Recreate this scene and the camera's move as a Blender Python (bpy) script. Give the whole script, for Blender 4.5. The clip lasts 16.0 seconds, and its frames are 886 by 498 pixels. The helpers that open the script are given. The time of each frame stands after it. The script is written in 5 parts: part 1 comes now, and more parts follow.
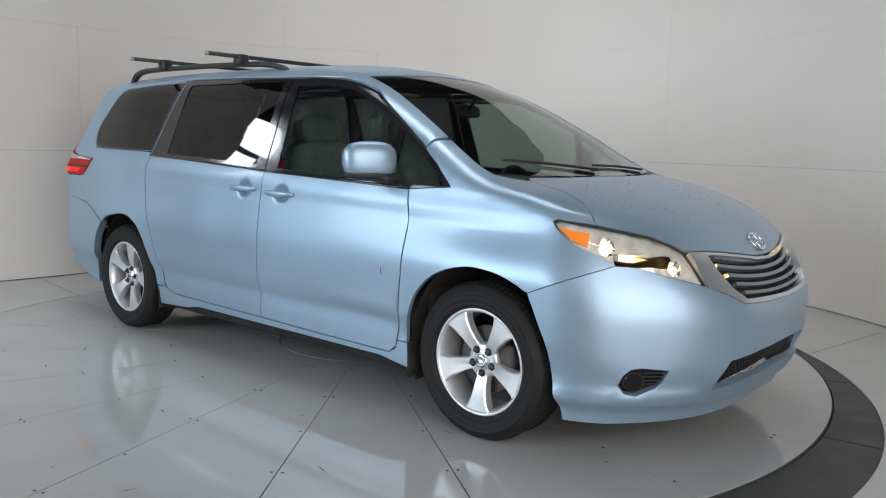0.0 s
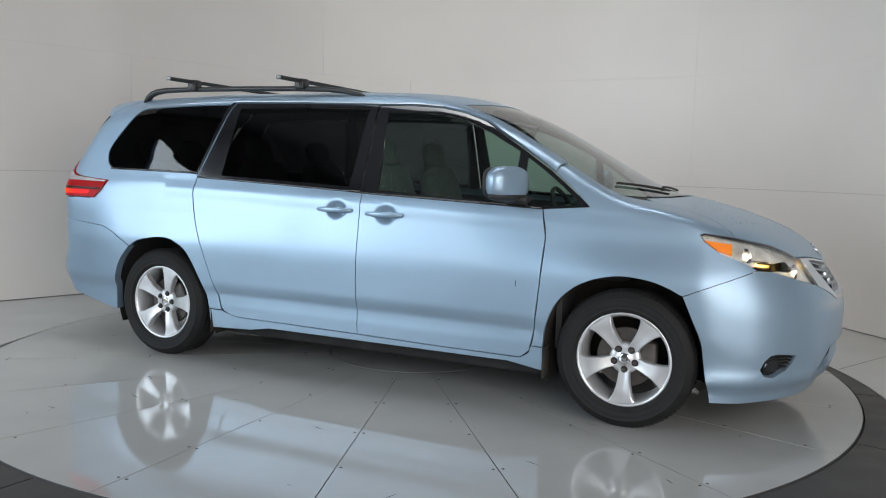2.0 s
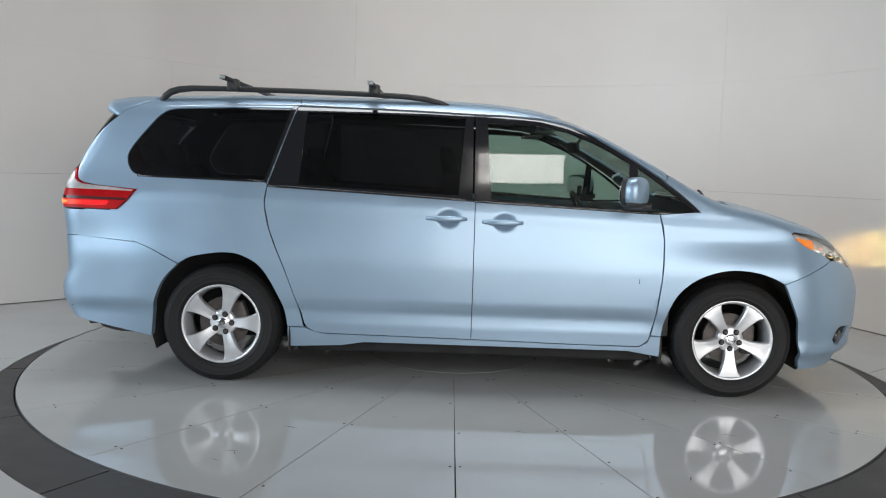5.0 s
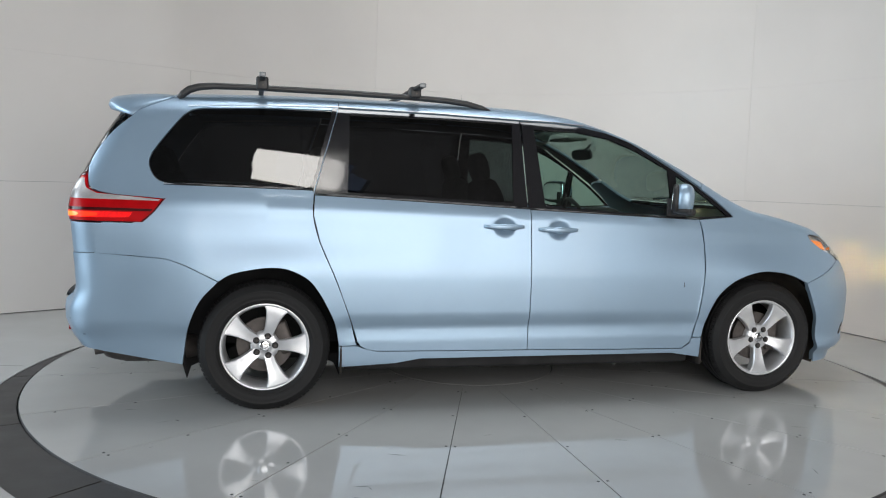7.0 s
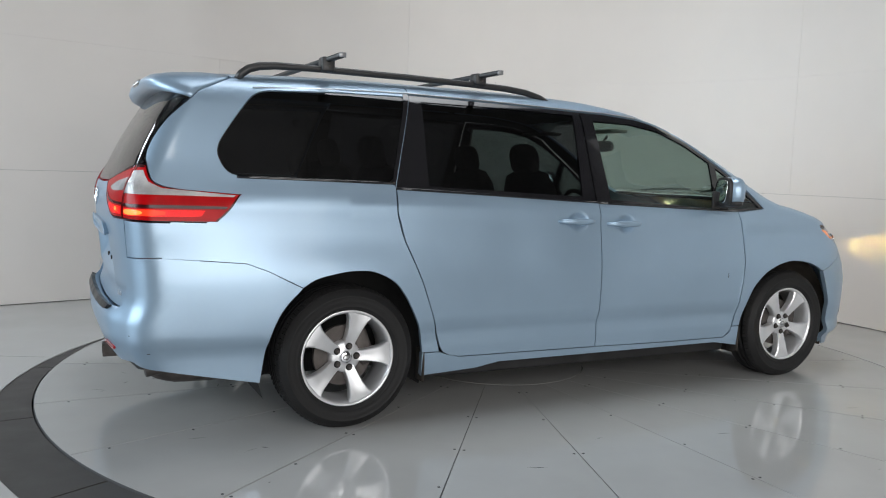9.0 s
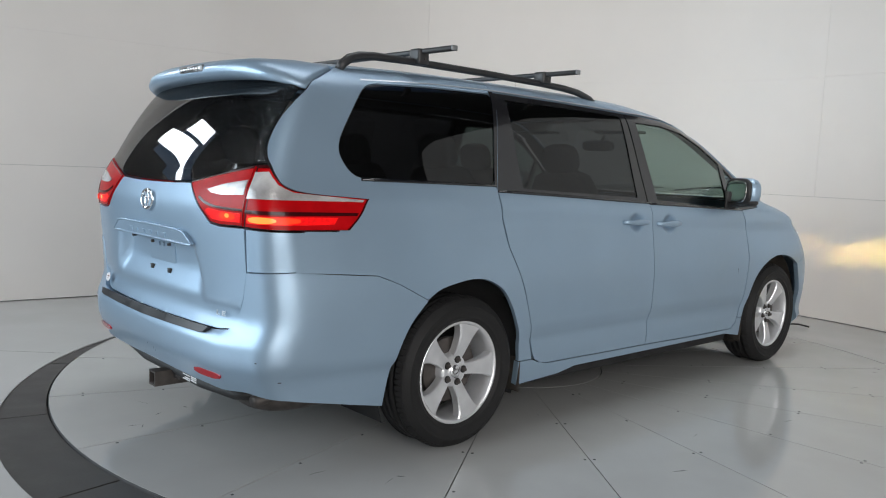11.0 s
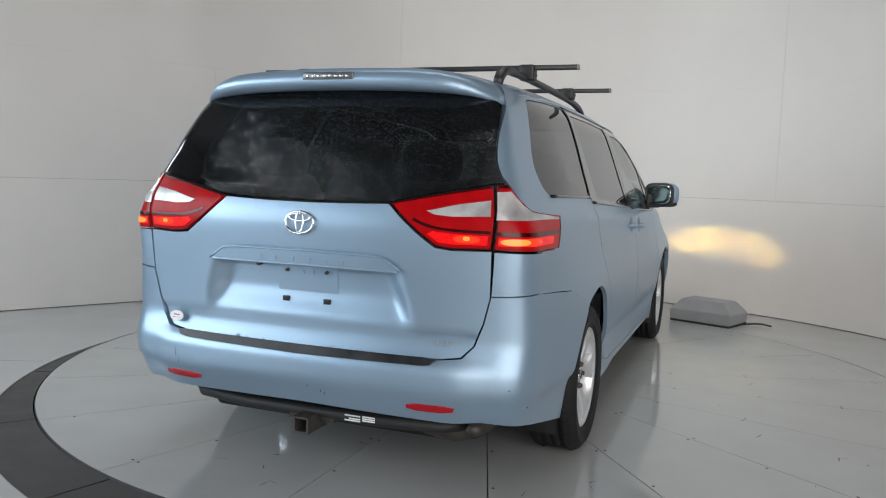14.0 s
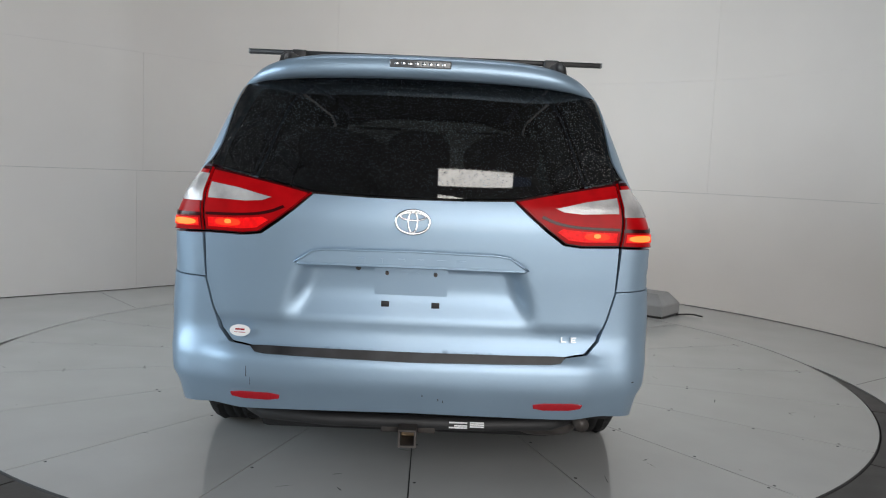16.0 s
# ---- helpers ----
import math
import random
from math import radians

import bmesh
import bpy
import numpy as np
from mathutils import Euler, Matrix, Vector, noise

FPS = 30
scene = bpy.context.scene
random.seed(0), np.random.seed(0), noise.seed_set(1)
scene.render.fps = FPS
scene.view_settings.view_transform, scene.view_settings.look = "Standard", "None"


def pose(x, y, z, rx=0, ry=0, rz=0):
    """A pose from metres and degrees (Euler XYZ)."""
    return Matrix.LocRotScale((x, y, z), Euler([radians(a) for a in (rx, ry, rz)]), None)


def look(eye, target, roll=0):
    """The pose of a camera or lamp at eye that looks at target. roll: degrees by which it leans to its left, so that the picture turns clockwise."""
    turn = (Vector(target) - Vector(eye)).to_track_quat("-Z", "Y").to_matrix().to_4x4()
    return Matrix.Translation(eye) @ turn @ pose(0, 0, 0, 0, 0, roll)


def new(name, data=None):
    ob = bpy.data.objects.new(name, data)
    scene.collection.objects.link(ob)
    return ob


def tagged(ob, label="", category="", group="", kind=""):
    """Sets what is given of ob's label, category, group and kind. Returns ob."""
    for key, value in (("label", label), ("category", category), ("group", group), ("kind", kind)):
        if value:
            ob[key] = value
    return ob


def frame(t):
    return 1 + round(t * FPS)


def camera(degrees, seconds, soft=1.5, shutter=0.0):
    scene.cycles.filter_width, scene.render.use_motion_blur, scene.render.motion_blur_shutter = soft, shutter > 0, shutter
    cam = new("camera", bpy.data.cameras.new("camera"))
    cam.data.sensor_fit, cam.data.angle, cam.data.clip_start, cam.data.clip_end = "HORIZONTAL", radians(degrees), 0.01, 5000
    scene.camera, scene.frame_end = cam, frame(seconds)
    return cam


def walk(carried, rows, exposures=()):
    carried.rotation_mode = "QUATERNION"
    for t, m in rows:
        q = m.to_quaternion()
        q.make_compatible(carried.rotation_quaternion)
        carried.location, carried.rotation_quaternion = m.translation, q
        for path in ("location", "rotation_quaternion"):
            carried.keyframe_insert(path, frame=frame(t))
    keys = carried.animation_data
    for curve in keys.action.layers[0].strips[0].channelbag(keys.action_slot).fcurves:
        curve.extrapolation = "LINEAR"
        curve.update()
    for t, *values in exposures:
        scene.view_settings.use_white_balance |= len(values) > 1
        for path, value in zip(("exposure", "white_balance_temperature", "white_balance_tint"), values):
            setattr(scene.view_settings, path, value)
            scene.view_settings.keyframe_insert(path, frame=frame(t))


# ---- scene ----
cam = camera(57.99, 16.0, soft=1.1)
# seconds; eye x, y, z; pitch, roll, yaw: a camera held by hand in front of the turntable
CAMERA_ROWS = [
    (0.0, 0.146, -5.189, 1.283, -7.46, -1.27, -3.45),
    (0.5, 0.102, -5.240, 1.279, -7.14, -1.11, -2.95),
    (1.0, 0.039, -5.341, 1.276, -6.63, -1.17, -2.81),
    (1.5, -0.001, -5.408, 1.264, -6.10, -1.33, -2.57),
    (2.0, -0.084, -5.454, 1.268, -5.75, -1.56, -2.56),
    (2.5, -0.169, -5.494, 1.275, -5.77, -1.68, -2.68),
    (3.0, -0.241, -5.555, 1.295, -5.93, -1.64, -2.84),
    (3.5, -0.283, -5.587, 1.317, -6.15, -1.63, -2.76),
    (4.0, -0.280, -5.608, 1.320, -6.08, -1.61, -2.37),
    (6.5, -0.217, -5.535, 1.277, -5.13, -1.80, -0.17),
    (7.0, -0.146, -5.478, 1.270, -4.94, -1.70, 0.65),
    (7.5, -0.079, -5.441, 1.265, -5.00, -1.78, 1.55),
    (8.0, -0.045, -5.415, 1.263, -5.17, -1.89, 2.28),
    (8.5, -0.053, -5.365, 1.268, -5.39, -1.94, 2.90),
    (9.0, -0.073, -5.295, 1.271, -5.63, -1.96, 3.44),
    (11.5, -0.089, -5.228, 1.266, -5.75, -2.47, 4.78),
    (12.0, -0.096, -5.266, 1.275, -5.77, -2.19, 4.41),
    (12.5, -0.099, -5.316, 1.285, -5.68, -2.24, 4.04),
    (13.0, -0.099, -5.368, 1.279, -5.45, -2.08, 3.62),
    (13.5, -0.087, -5.404, 1.274, -5.23, -2.05, 3.24),
    (14.0, -0.068, -5.410, 1.270, -5.09, -1.94, 2.88),
    (14.5, -0.046, -5.400, 1.265, -5.00, -1.97, 2.52),
    (15.0, -0.015, -5.394, 1.266, -5.10, -1.94, 1.84),
    (15.5, 0.010, -5.377, 1.270, -5.34, -2.11, 0.60),
    (16.0, 0.020, -5.346, 1.268, -5.59, -2.40, -0.97),
]
walk(cam, [(t, pose(x, y, z, 90 + p, r, w)) for t, x, y, z, p, r, w in CAMERA_ROWS], exposures=((0.0, 0.26), (2.0, 0.22), (4.0, 0.28), (9.0, 0.44), (11.5, 0.38), (13.5, 0.26), (16.0, 0.18)))
# the turntable's angle, in degrees, by seconds
TURN_ROWS = [(0.0, -44.04), (0.5, -40.11), (1.0, -36.03), (1.5, -31.94), (2.0, -27.71), (2.5, -23.46), (3.0, -19.26), (3.5, -15.11), (4.0, -10.94), (6.5, 9.94), (7.0, 13.87), (7.5, 17.78), (8.0, 21.77), (8.5, 25.90), (9.0, 30.09), (11.5, 50.93), (12.0, 55.09), (12.5, 59.22), (13.0, 63.33), (13.5, 67.43), (14.0, 71.56), (14.5, 75.80), (15.0, 80.14), (15.5, 84.64), (16.0, 89.27)]
AXIS = (-0.123, -0.001)  # the turntable's axis in the van's own space

# ---- world, sun and lamps ----
world = bpy.data.worlds.new("world")
scene.world = world
world.use_nodes = True
sky = world.node_tree.nodes.new("ShaderNodeTexSky")
sky.sky_type, sky.sun_disc = "NISHITA", False
sky.sun_elevation, sky.sun_rotation = radians(38), radians(200)
background = world.node_tree.nodes["Background"]
background.inputs["Strength"].default_value = 0.07
world.node_tree.links.new(sky.outputs["Color"], background.inputs["Color"])


def area_lamp(name, m, sx, sy, watts, colour, spread=180):
    lamp = bpy.data.lights.new(name, "AREA")
    lamp.shape, lamp.size, lamp.size_y, lamp.energy, lamp.color = "RECTANGLE", sx, sy, watts, colour
    lamp.spread = radians(spread)
    ob = new(name, lamp)
    ob.matrix_world = m
    return ob


scene.view_settings.exposure = 0.40
# broad daylight added from assumed, unseen openings left and front; then a roof light and two high side windows
area_lamp("left_daylight", look((-7.85, -4.5, 2.95), (0, -4.2, 2.2)), 7.4, 3.5, 370, (0.79, 0.91, 1.0))
area_lamp("front_daylight", look((3.0, -8.45, 2.6), (2.6, 0, 1.8)), 7.4, 4.6, 340, (1.0, 0.96, 0.92))
area_lamp("roof_light_daylight", look((0.65, -6.2, 5.9), (0.65, -6.1, 0)), 1.25, 0.42, 16, (1.0, 0.97, 0.92))
# added overhead fill, kept narrow, for a softer, darker shadow round the van
area_lamp("overhead_fill", look((0.0, 0.3, 6.1), (0, 0.29, 0)), 5.0, 2.0, 36, (0.95, 0.98, 1.0), 70)
area_lamp("side_window_daylight", look((-7.75, 1.50, 4.42), (-1, 1.0, 1.2)), 0.95, 0.42, 20, (0.85, 0.93, 1.0))
area_lamp("side_window_daylight", look((-7.75, 1.62, 3.86), (-1, 1.1, 1.2)), 0.95, 0.42, 20, (0.85, 0.93, 1.0))


# ---- materials ----
def material(name, colour=(0.5, 0.5, 0.5), rough=0.5, metal=0.0, coat=0.0, spec=0.5, vary=0.0, scale=6.0, rvary=0.0, bump=0.0, bscale=80.0,
             emit=None, strength=0.0, coat_rough=0.03):
    m = bpy.data.materials.new(name)
    m.use_nodes = True
    t = m.node_tree
    b = t.nodes["Principled BSDF"]
    b.inputs["Base Color"].default_value = (*colour, 1)
    b.inputs["Roughness"].default_value, b.inputs["Metallic"].default_value = rough, metal
    b.inputs["Coat Weight"].default_value, b.inputs["Coat Roughness"].default_value = coat, coat_rough
    b.inputs["Specular IOR Level"].default_value = spec
    if emit:
        b.inputs["Emission Color"].default_value, b.inputs["Emission Strength"].default_value = (*emit, 1), strength
    if vary or rvary or bump:
        co = t.nodes.new("ShaderNodeTexCoord")
        n1, n2 = t.nodes.new("ShaderNodeTexNoise"), t.nodes.new("ShaderNodeTexNoise")
        n1.inputs["Scale"].default_value, n1.inputs["Detail"].default_value = scale, 6
        n2.inputs["Scale"].default_value, n2.inputs["Detail"].default_value = bscale, 4
        t.links.new(co.outputs["Object"], n1.inputs["Vector"])
        t.links.new(co.outputs["Object"], n2.inputs["Vector"])
        if vary:
            r = t.nodes.new("ShaderNodeMapRange")
            r.inputs["From Min"].default_value, r.inputs["From Max"].default_value = 0.3, 0.7
            r.inputs["To Min"].default_value, r.inputs["To Max"].default_value = 1 - vary, 1 + vary
            mix = t.nodes.new("ShaderNodeMix")
            mix.data_type, mix.blend_type, mix.inputs["Factor"].default_value = "RGBA", "MULTIPLY", 1.0
            mix.inputs["A"].default_value = (*colour, 1)
            t.links.new(n1.outputs["Fac"], r.inputs["Value"])
            t.links.new(r.outputs["Result"], mix.inputs["B"])
            t.links.new(mix.outputs["Result"], b.inputs["Base Color"])
        if rvary:
            r = t.nodes.new("ShaderNodeMapRange")
            r.inputs["From Min"].default_value, r.inputs["From Max"].default_value = 0.3, 0.7
            r.inputs["To Min"].default_value, r.inputs["To Max"].default_value = max(rough - rvary, 0.02), rough + rvary
            t.links.new(n1.outputs["Fac"], r.inputs["Value"])
            t.links.new(r.outputs["Result"], b.inputs["Roughness"])
        if bump:
            bp = t.nodes.new("ShaderNodeBump")
            bp.inputs["Strength"].default_value, bp.inputs["Distance"].default_value = bump, 0.002
            t.links.new(n2.outputs["Fac"], bp.inputs["Height"])
            t.links.new(bp.outputs["Normal"], b.inputs["Normal"])
    return m


def glass_material(name, tint, gloss=1.0, drops=0.0, rough=0.02):
    """A thin pane: clear by its tint, with a mirror gloss that grows at grazing angles; drops: rain beads on it."""
    m = bpy.data.materials.new(name)
    m.use_nodes = True
    t = m.node_tree
    t.nodes.remove(t.nodes["Principled BSDF"])
    out = t.nodes["Material Output"]
    clear, shine, mix, fr = (t.nodes.new("ShaderNode" + k) for k in ("BsdfTransparent", "BsdfGlossy", "MixShader", "LayerWeight"))
    clear.inputs["Color"].default_value = (*tint, 1)
    shine.inputs["Color"].default_value, shine.inputs["Roughness"].default_value = (gloss, gloss, gloss, 1), rough
    rise, gain = t.nodes.new("ShaderNodeMath"), t.nodes.new("ShaderNodeMath")
    rise.operation, gain.operation = "POWER", "MULTIPLY_ADD"
    rise.inputs[1].default_value, gain.inputs[1].default_value, gain.inputs[2].default_value = 5.0, 0.90, 0.05
    t.links.new(fr.outputs["Facing"], rise.inputs[0])
    t.links.new(rise.outputs[0], gain.inputs[0])
    t.links.new(gain.outputs[0], mix.inputs[0])
    t.links.new(clear.outputs[0], mix.inputs[1])
    t.links.new(shine.outputs[0], mix.inputs[2])
    t.links.new(mix.outputs[0], out.inputs["Surface"])
    if drops:
        co, vo, ra, bp = (t.nodes.new("ShaderNode" + k) for k in ("TexCoord", "TexVoronoi", "MapRange", "Bump"))
        vo.inputs["Scale"].default_value = 150
        ra.inputs["From Min"].default_value, ra.inputs["From Max"].default_value = 0.12, 0.30
        ra.inputs["To Min"].default_value, ra.inputs["To Max"].default_value = 1, 0
        bp.inputs["Strength"].default_value, bp.inputs["Distance"].default_value = drops, 0.003
        t.links.new(co.outputs["Object"], vo.inputs["Vector"])
        t.links.new(vo.outputs["Distance"], ra.inputs["Value"])
        t.links.new(ra.outputs["Result"], bp.inputs["Height"])
        t.links.new(bp.outputs["Normal"], shine.inputs["Normal"])
        t.links.new(bp.outputs["Normal"], fr.inputs["Normal"])
    return m


PAINT = material("sky_blue_metallic_paint", (0.304, 0.418, 0.536), 0.40, 0.58, coat=0.32, vary=0.04, scale=2.5, rvary=0.04, bump=0.08, bscale=900, coat_rough=0.07)
SILVER = material("silver_paint", (0.62, 0.66, 0.70), 0.3, 0.8, coat=0.6)
CHROME = material("chrome", (0.85, 0.86, 0.88), 0.08, 1.0)
ALLOY = material("machined_alloy", (0.70, 0.71, 0.73), 0.34, 0.65, vary=0.06, scale=14, rvary=0.06)
STEEL = material("brake_steel", (0.09, 0.08, 0.075), 0.55, 0.6, vary=0.25, scale=20)
PIANO = material("gloss_black_trim", (0.010, 0.010, 0.012), 0.12, 0, coat=0.5, rvary=0.05, scale=10)
BLACK = material("black_plastic", (0.018, 0.018, 0.019), 0.55, vary=0.2, scale=12, bump=0.3, bscale=500)
SCUFFED = material("scuffed_black_plastic", (0.022, 0.022, 0.024), 0.38, spec=0.35, vary=0.9, scale=7, rvary=0.12)
DARK = material("underbody_black", (0.012, 0.012, 0.013), 0.8, vary=0.4, scale=8)
RUBBER = material("tyre_rubber", (0.012, 0.012, 0.0125), 0.66, spec=0.3, vary=0.25, scale=18, rvary=0.08, bump=0.25, bscale=260)
MUD = material("dusty_liner", (0.028, 0.023, 0.019), 0.9, vary=0.5, scale=9, bump=0.5, bscale=60)
CLOTH = material("grey_cloth_seat", (0.20, 0.20, 0.19), 0.9, vary=0.15, scale=30, bump=0.4, bscale=400)
TRIMG = material("grey_cabin_plastic", (0.05, 0.05, 0.053), 0.6, vary=0.1, scale=20)
GLASS = glass_material("clear_green_glass", (0.47, 0.60, 0.54), drops=0.15)
TINTED = glass_material("privacy_glass", (0.085, 0.089, 0.094))
SHIELD = glass_material("windscreen_glass", (0.44, 0.49, 0.47))
REARGLASS = glass_material("rear_privacy_glass", (0.050, 0.052, 0.056), drops=0.8)
LENS = glass_material("clear_lamp_lens", (0.95, 0.95, 0.94), 1.0)
REDLENS = material("red_lamp_lens", (0.26, 0.002, 0.004), 0.28, coat=0.0, spec=0.15, emit=(1.0, 0.001, 0.004), strength=0.09, vary=0.25, scale=14)
REDLIT = material("lit_red_lamp", (0.45, 0.004, 0.006), 0.28, coat=0.0, spec=0.2, emit=(1.0, 0.006, 0.006), strength=0.45, vary=0.35, scale=60, bump=0.6, bscale=160)
REDHOT = material("bulb_behind_red_lens", (0.7, 0.1, 0.02), 0.2, emit=(1.0, 0.22, 0.04), strength=1.3)
REDMID = material("red_lens_near_bulb", (0.6, 0.02, 0.01), 0.25, spec=0.2, emit=(1.0, 0.05, 0.012), strength=0.75, vary=0.2, scale=60)
REDDARK = material("dark_red_lamp_band", (0.035, 0.001, 0.002), 0.25, coat=0.15, spec=0.3)
WHITELENS = material("ribbed_clear_lamp", (0.50, 0.49, 0.49), 0.22, 0.25, coat=0.3, vary=0.35, scale=9, bump=0.7, bscale=110)
AMBER = material("amber_lamp", (0.75, 0.20, 0.02), 0.25, coat=0.3, emit=(1.0, 0.26, 0.02), strength=0.30, bump=0.5, bscale=120)
LAMPCUP = material("lamp_reflector", (0.86, 0.84, 0.79), 0.24, 0.30, vary=0.15, scale=25, bump=1.0, bscale=45)
SMOKED = material("smoked_lamp_lens", (0.10, 0.105, 0.11), 0.15, coat=0.6, vary=0.2, scale=40)
SLAT = material("grey_grille_paint", (0.20, 0.235, 0.265), 0.35, 0.5, coat=0.4)
BULB = material("warm_bulb", (1, 0.9, 0.7), 0.3, emit=(1.0, 0.72, 0.34), strength=150.0)
BEAM = material("low_beam", (1, 0.9, 0.7), 0.3, emit=(1.0, 0.58, 0.16), strength=46000.0)
REFLECTOR = material("red_reflector", (0.36, 0.012, 0.02), 0.2, coat=0.5, vary=0.1, scale=60)
LABELW = material("white_print", (0.75, 0.75, 0.75), 0.5)
RUST = material("worn_steel_edge", (0.36, 0.26, 0.16), 0.5, 0.7, vary=0.3, scale=30)
TABLE = material("grey_turntable_paint", (0.39, 0.39, 0.382), 0.055, spec=0.55, vary=0.05, scale=2.2, rvary=0.03, bump=0.012, bscale=30)
FLOOR = material("grey_floor_paint", (0.41, 0.407, 0.40), 0.15, vary=0.03, scale=1.8, rvary=0.03, bump=0.02, bscale=30)
JOINT = material("dark_joint", (0.04, 0.04, 0.042), 0.8)
CRESCENT = material("dark_rubber_floor", (0.045, 0.042, 0.040), 0.55, vary=0.25, scale=5, rvary=0.1, bump=0.3, bscale=120)
WALL = material("white_panel_paint", (0.82, 0.785, 0.75), 0.42, vary=0.025, scale=1.2, rvary=0.05, bump=0.02, bscale=12)
BOXGREY = material("grey_painted_metal", (0.27, 0.275, 0.275), 0.45, vary=0.06, scale=7)
HALL = material("dark_hall_panel", (0.07, 0.07, 0.073), 0.8, vary=0.15, scale=2)
ROOFING = material("grey_roof_sheet", (0.09, 0.09, 0.093), 0.7, vary=0.2, scale=1.5)
RACK = material("black_rack_aluminium", (0.02, 0.02, 0.021), 0.42, vary=0.2, scale=30)
RACKEND = material("grey_bar_face", (0.25, 0.26, 0.27), 0.4, 0.6)
BEADS = material("rain_water_on_paint", (0.22, 0.30, 0.36), 0.03, 0.0, coat=1.0)


# ---- mesh helpers ----
def mesh_of(name, verts, faces, smooth=False, normals=None):
    me = bpy.data.meshes.new(name)
    me.from_pydata([tuple(v) for v in verts], [], faces)
    me.update()
    if smooth:
        me.polygons.foreach_set("use_smooth", [True] * len(me.polygons))
    if normals is not None:
        me.normals_split_custom_set_from_vertices([tuple(n) for n in normals])
    return me


def part(name, data, mat, parent=None, label=""):
    """Links a mesh or bmesh as one object, under a thing or part where one is given."""
    if isinstance(data, bmesh.types.BMesh):
        me = bpy.data.meshes.new(name)
        data.to_mesh(me)
        data.free()
        data = me
    data.materials.append(mat) if not data.materials else None
    ob = new(name, data)
    ob.parent = parent
    return tagged(ob, label) if label else ob


def box_bm(x0, x1, y0, y1, z0, z1, bevel=0.0, seg=2, m=None):
    bm = bmesh.new()
    bmesh.ops.create_cube(bm, size=1)
    for v in bm.verts:
        v.co = Vector(((x0 + x1) / 2 + v.co.x * (x1 - x0), (y0 + y1) / 2 + v.co.y * (y1 - y0), (z0 + z1) / 2 + v.co.z * (z1 - z0)))
    if bevel:
        bmesh.ops.bevel(bm, geom=bm.edges[:], offset=bevel, segments=seg, profile=0.5, affect="EDGES")
        for f in bm.faces:
            f.smooth = True
    if m:
        bmesh.ops.transform(bm, matrix=m, verts=bm.verts)
    return bm


def tube_mesh(name, path, radius, seg=10, flat=1.0, closed=False):
    """A round bar along a path; flat squashes it along z."""
    path = [Vector(p) for p in path]
    verts, faces = [], []
    n = len(path)
    for i, p in enumerate(path):
        a, b = path[max(i - 1, 0)], path[min(i + 1, n - 1)]
        if closed:
            a, b = path[i - 1], path[(i + 1) % n]
        d = (b - a).normalized()
        side = d.cross(Vector((0, 0, 1)))
        side = side.normalized() if side.length > 1e-3 else Vector((0, 1, 0))
        up = side.cross(d).normalized()
        r = radius[i] if isinstance(radius, (list, tuple)) else radius
        for k in range(seg):
            w = 2 * math.pi * k / seg
            verts.append(p + side * math.cos(w) * r + up * math.sin(w) * r * flat)
    rings = n if closed else n - 1
    for i in range(rings):
        j = (i + 1) % n
        for k in range(seg):
            l = (k + 1) % seg
            faces.append((i * seg + k, i * seg + l, j * seg + l, j * seg + k))
    if not closed:
        faces.append(tuple(range(seg))[::-1])
        faces.append(tuple(range((n - 1) * seg, n * seg)))
    return mesh_of(name, verts, faces, True)


def lathe_mesh(name, rows, seg=64, axis="y", smooth=True):
    """Rows of (radius, offset along the axis), turned about the y axis."""
    verts, faces = [], []
    for r, h in rows:
        for k in range(seg):
            w = 2 * math.pi * k / seg
            verts.append((r * math.cos(w), h, r * math.sin(w)) if axis == "y" else (r * math.cos(w), r * math.sin(w), h))
    for i in range(len(rows) - 1):
        for k in range(seg):
            l = (k + 1) % seg
            faces.append((i * seg + k, i * seg + l, (i + 1) * seg + l, (i + 1) * seg + k))
    me = mesh_of(name, verts, faces, smooth)
    return me


# ---- the van's outer skin, as one smooth form ----
def sstep(a, b, v):
    t = np.clip((v - a) / (b - a), 0.0, 1.0)
    return t * t * (3 - 2 * t)


def smax(a, b, k):
    h = np.maximum(k - np.abs(a - b), 0.0) / k
    return np.maximum(a, b) + h * h * k * 0.25


def spline(xs, ys):
    """A smooth curve through a few stations (cubic Hermite with limited slopes)."""
    xs, ys = np.array(xs, float), np.array(ys, float)
    d = np.diff(ys) / np.diff(xs)
    m = np.zeros(len(xs))
    m[0], m[-1] = d[0], d[-1]
    for i in range(1, len(xs) - 1):
        m[i] = 0 if d[i - 1] * d[i] <= 0 else 2 * d[i - 1] * d[i] / (d[i - 1] + d[i])

    def f(v):
        v = np.clip(v, xs[0], xs[-1])
        i = np.clip(np.searchsorted(xs, v, side="right") - 1, 0, len(xs) - 2)
        h = xs[i + 1] - xs[i]
        t = (v - xs[i]) / h
        return (ys[i] * (1 + 2 * t) * (1 - t) ** 2 + m[i] * h * t * (1 - t) ** 2
                + ys[i + 1] * t * t * (3 - 2 * t) + m[i + 1] * h * t * t * (t - 1))
    return f


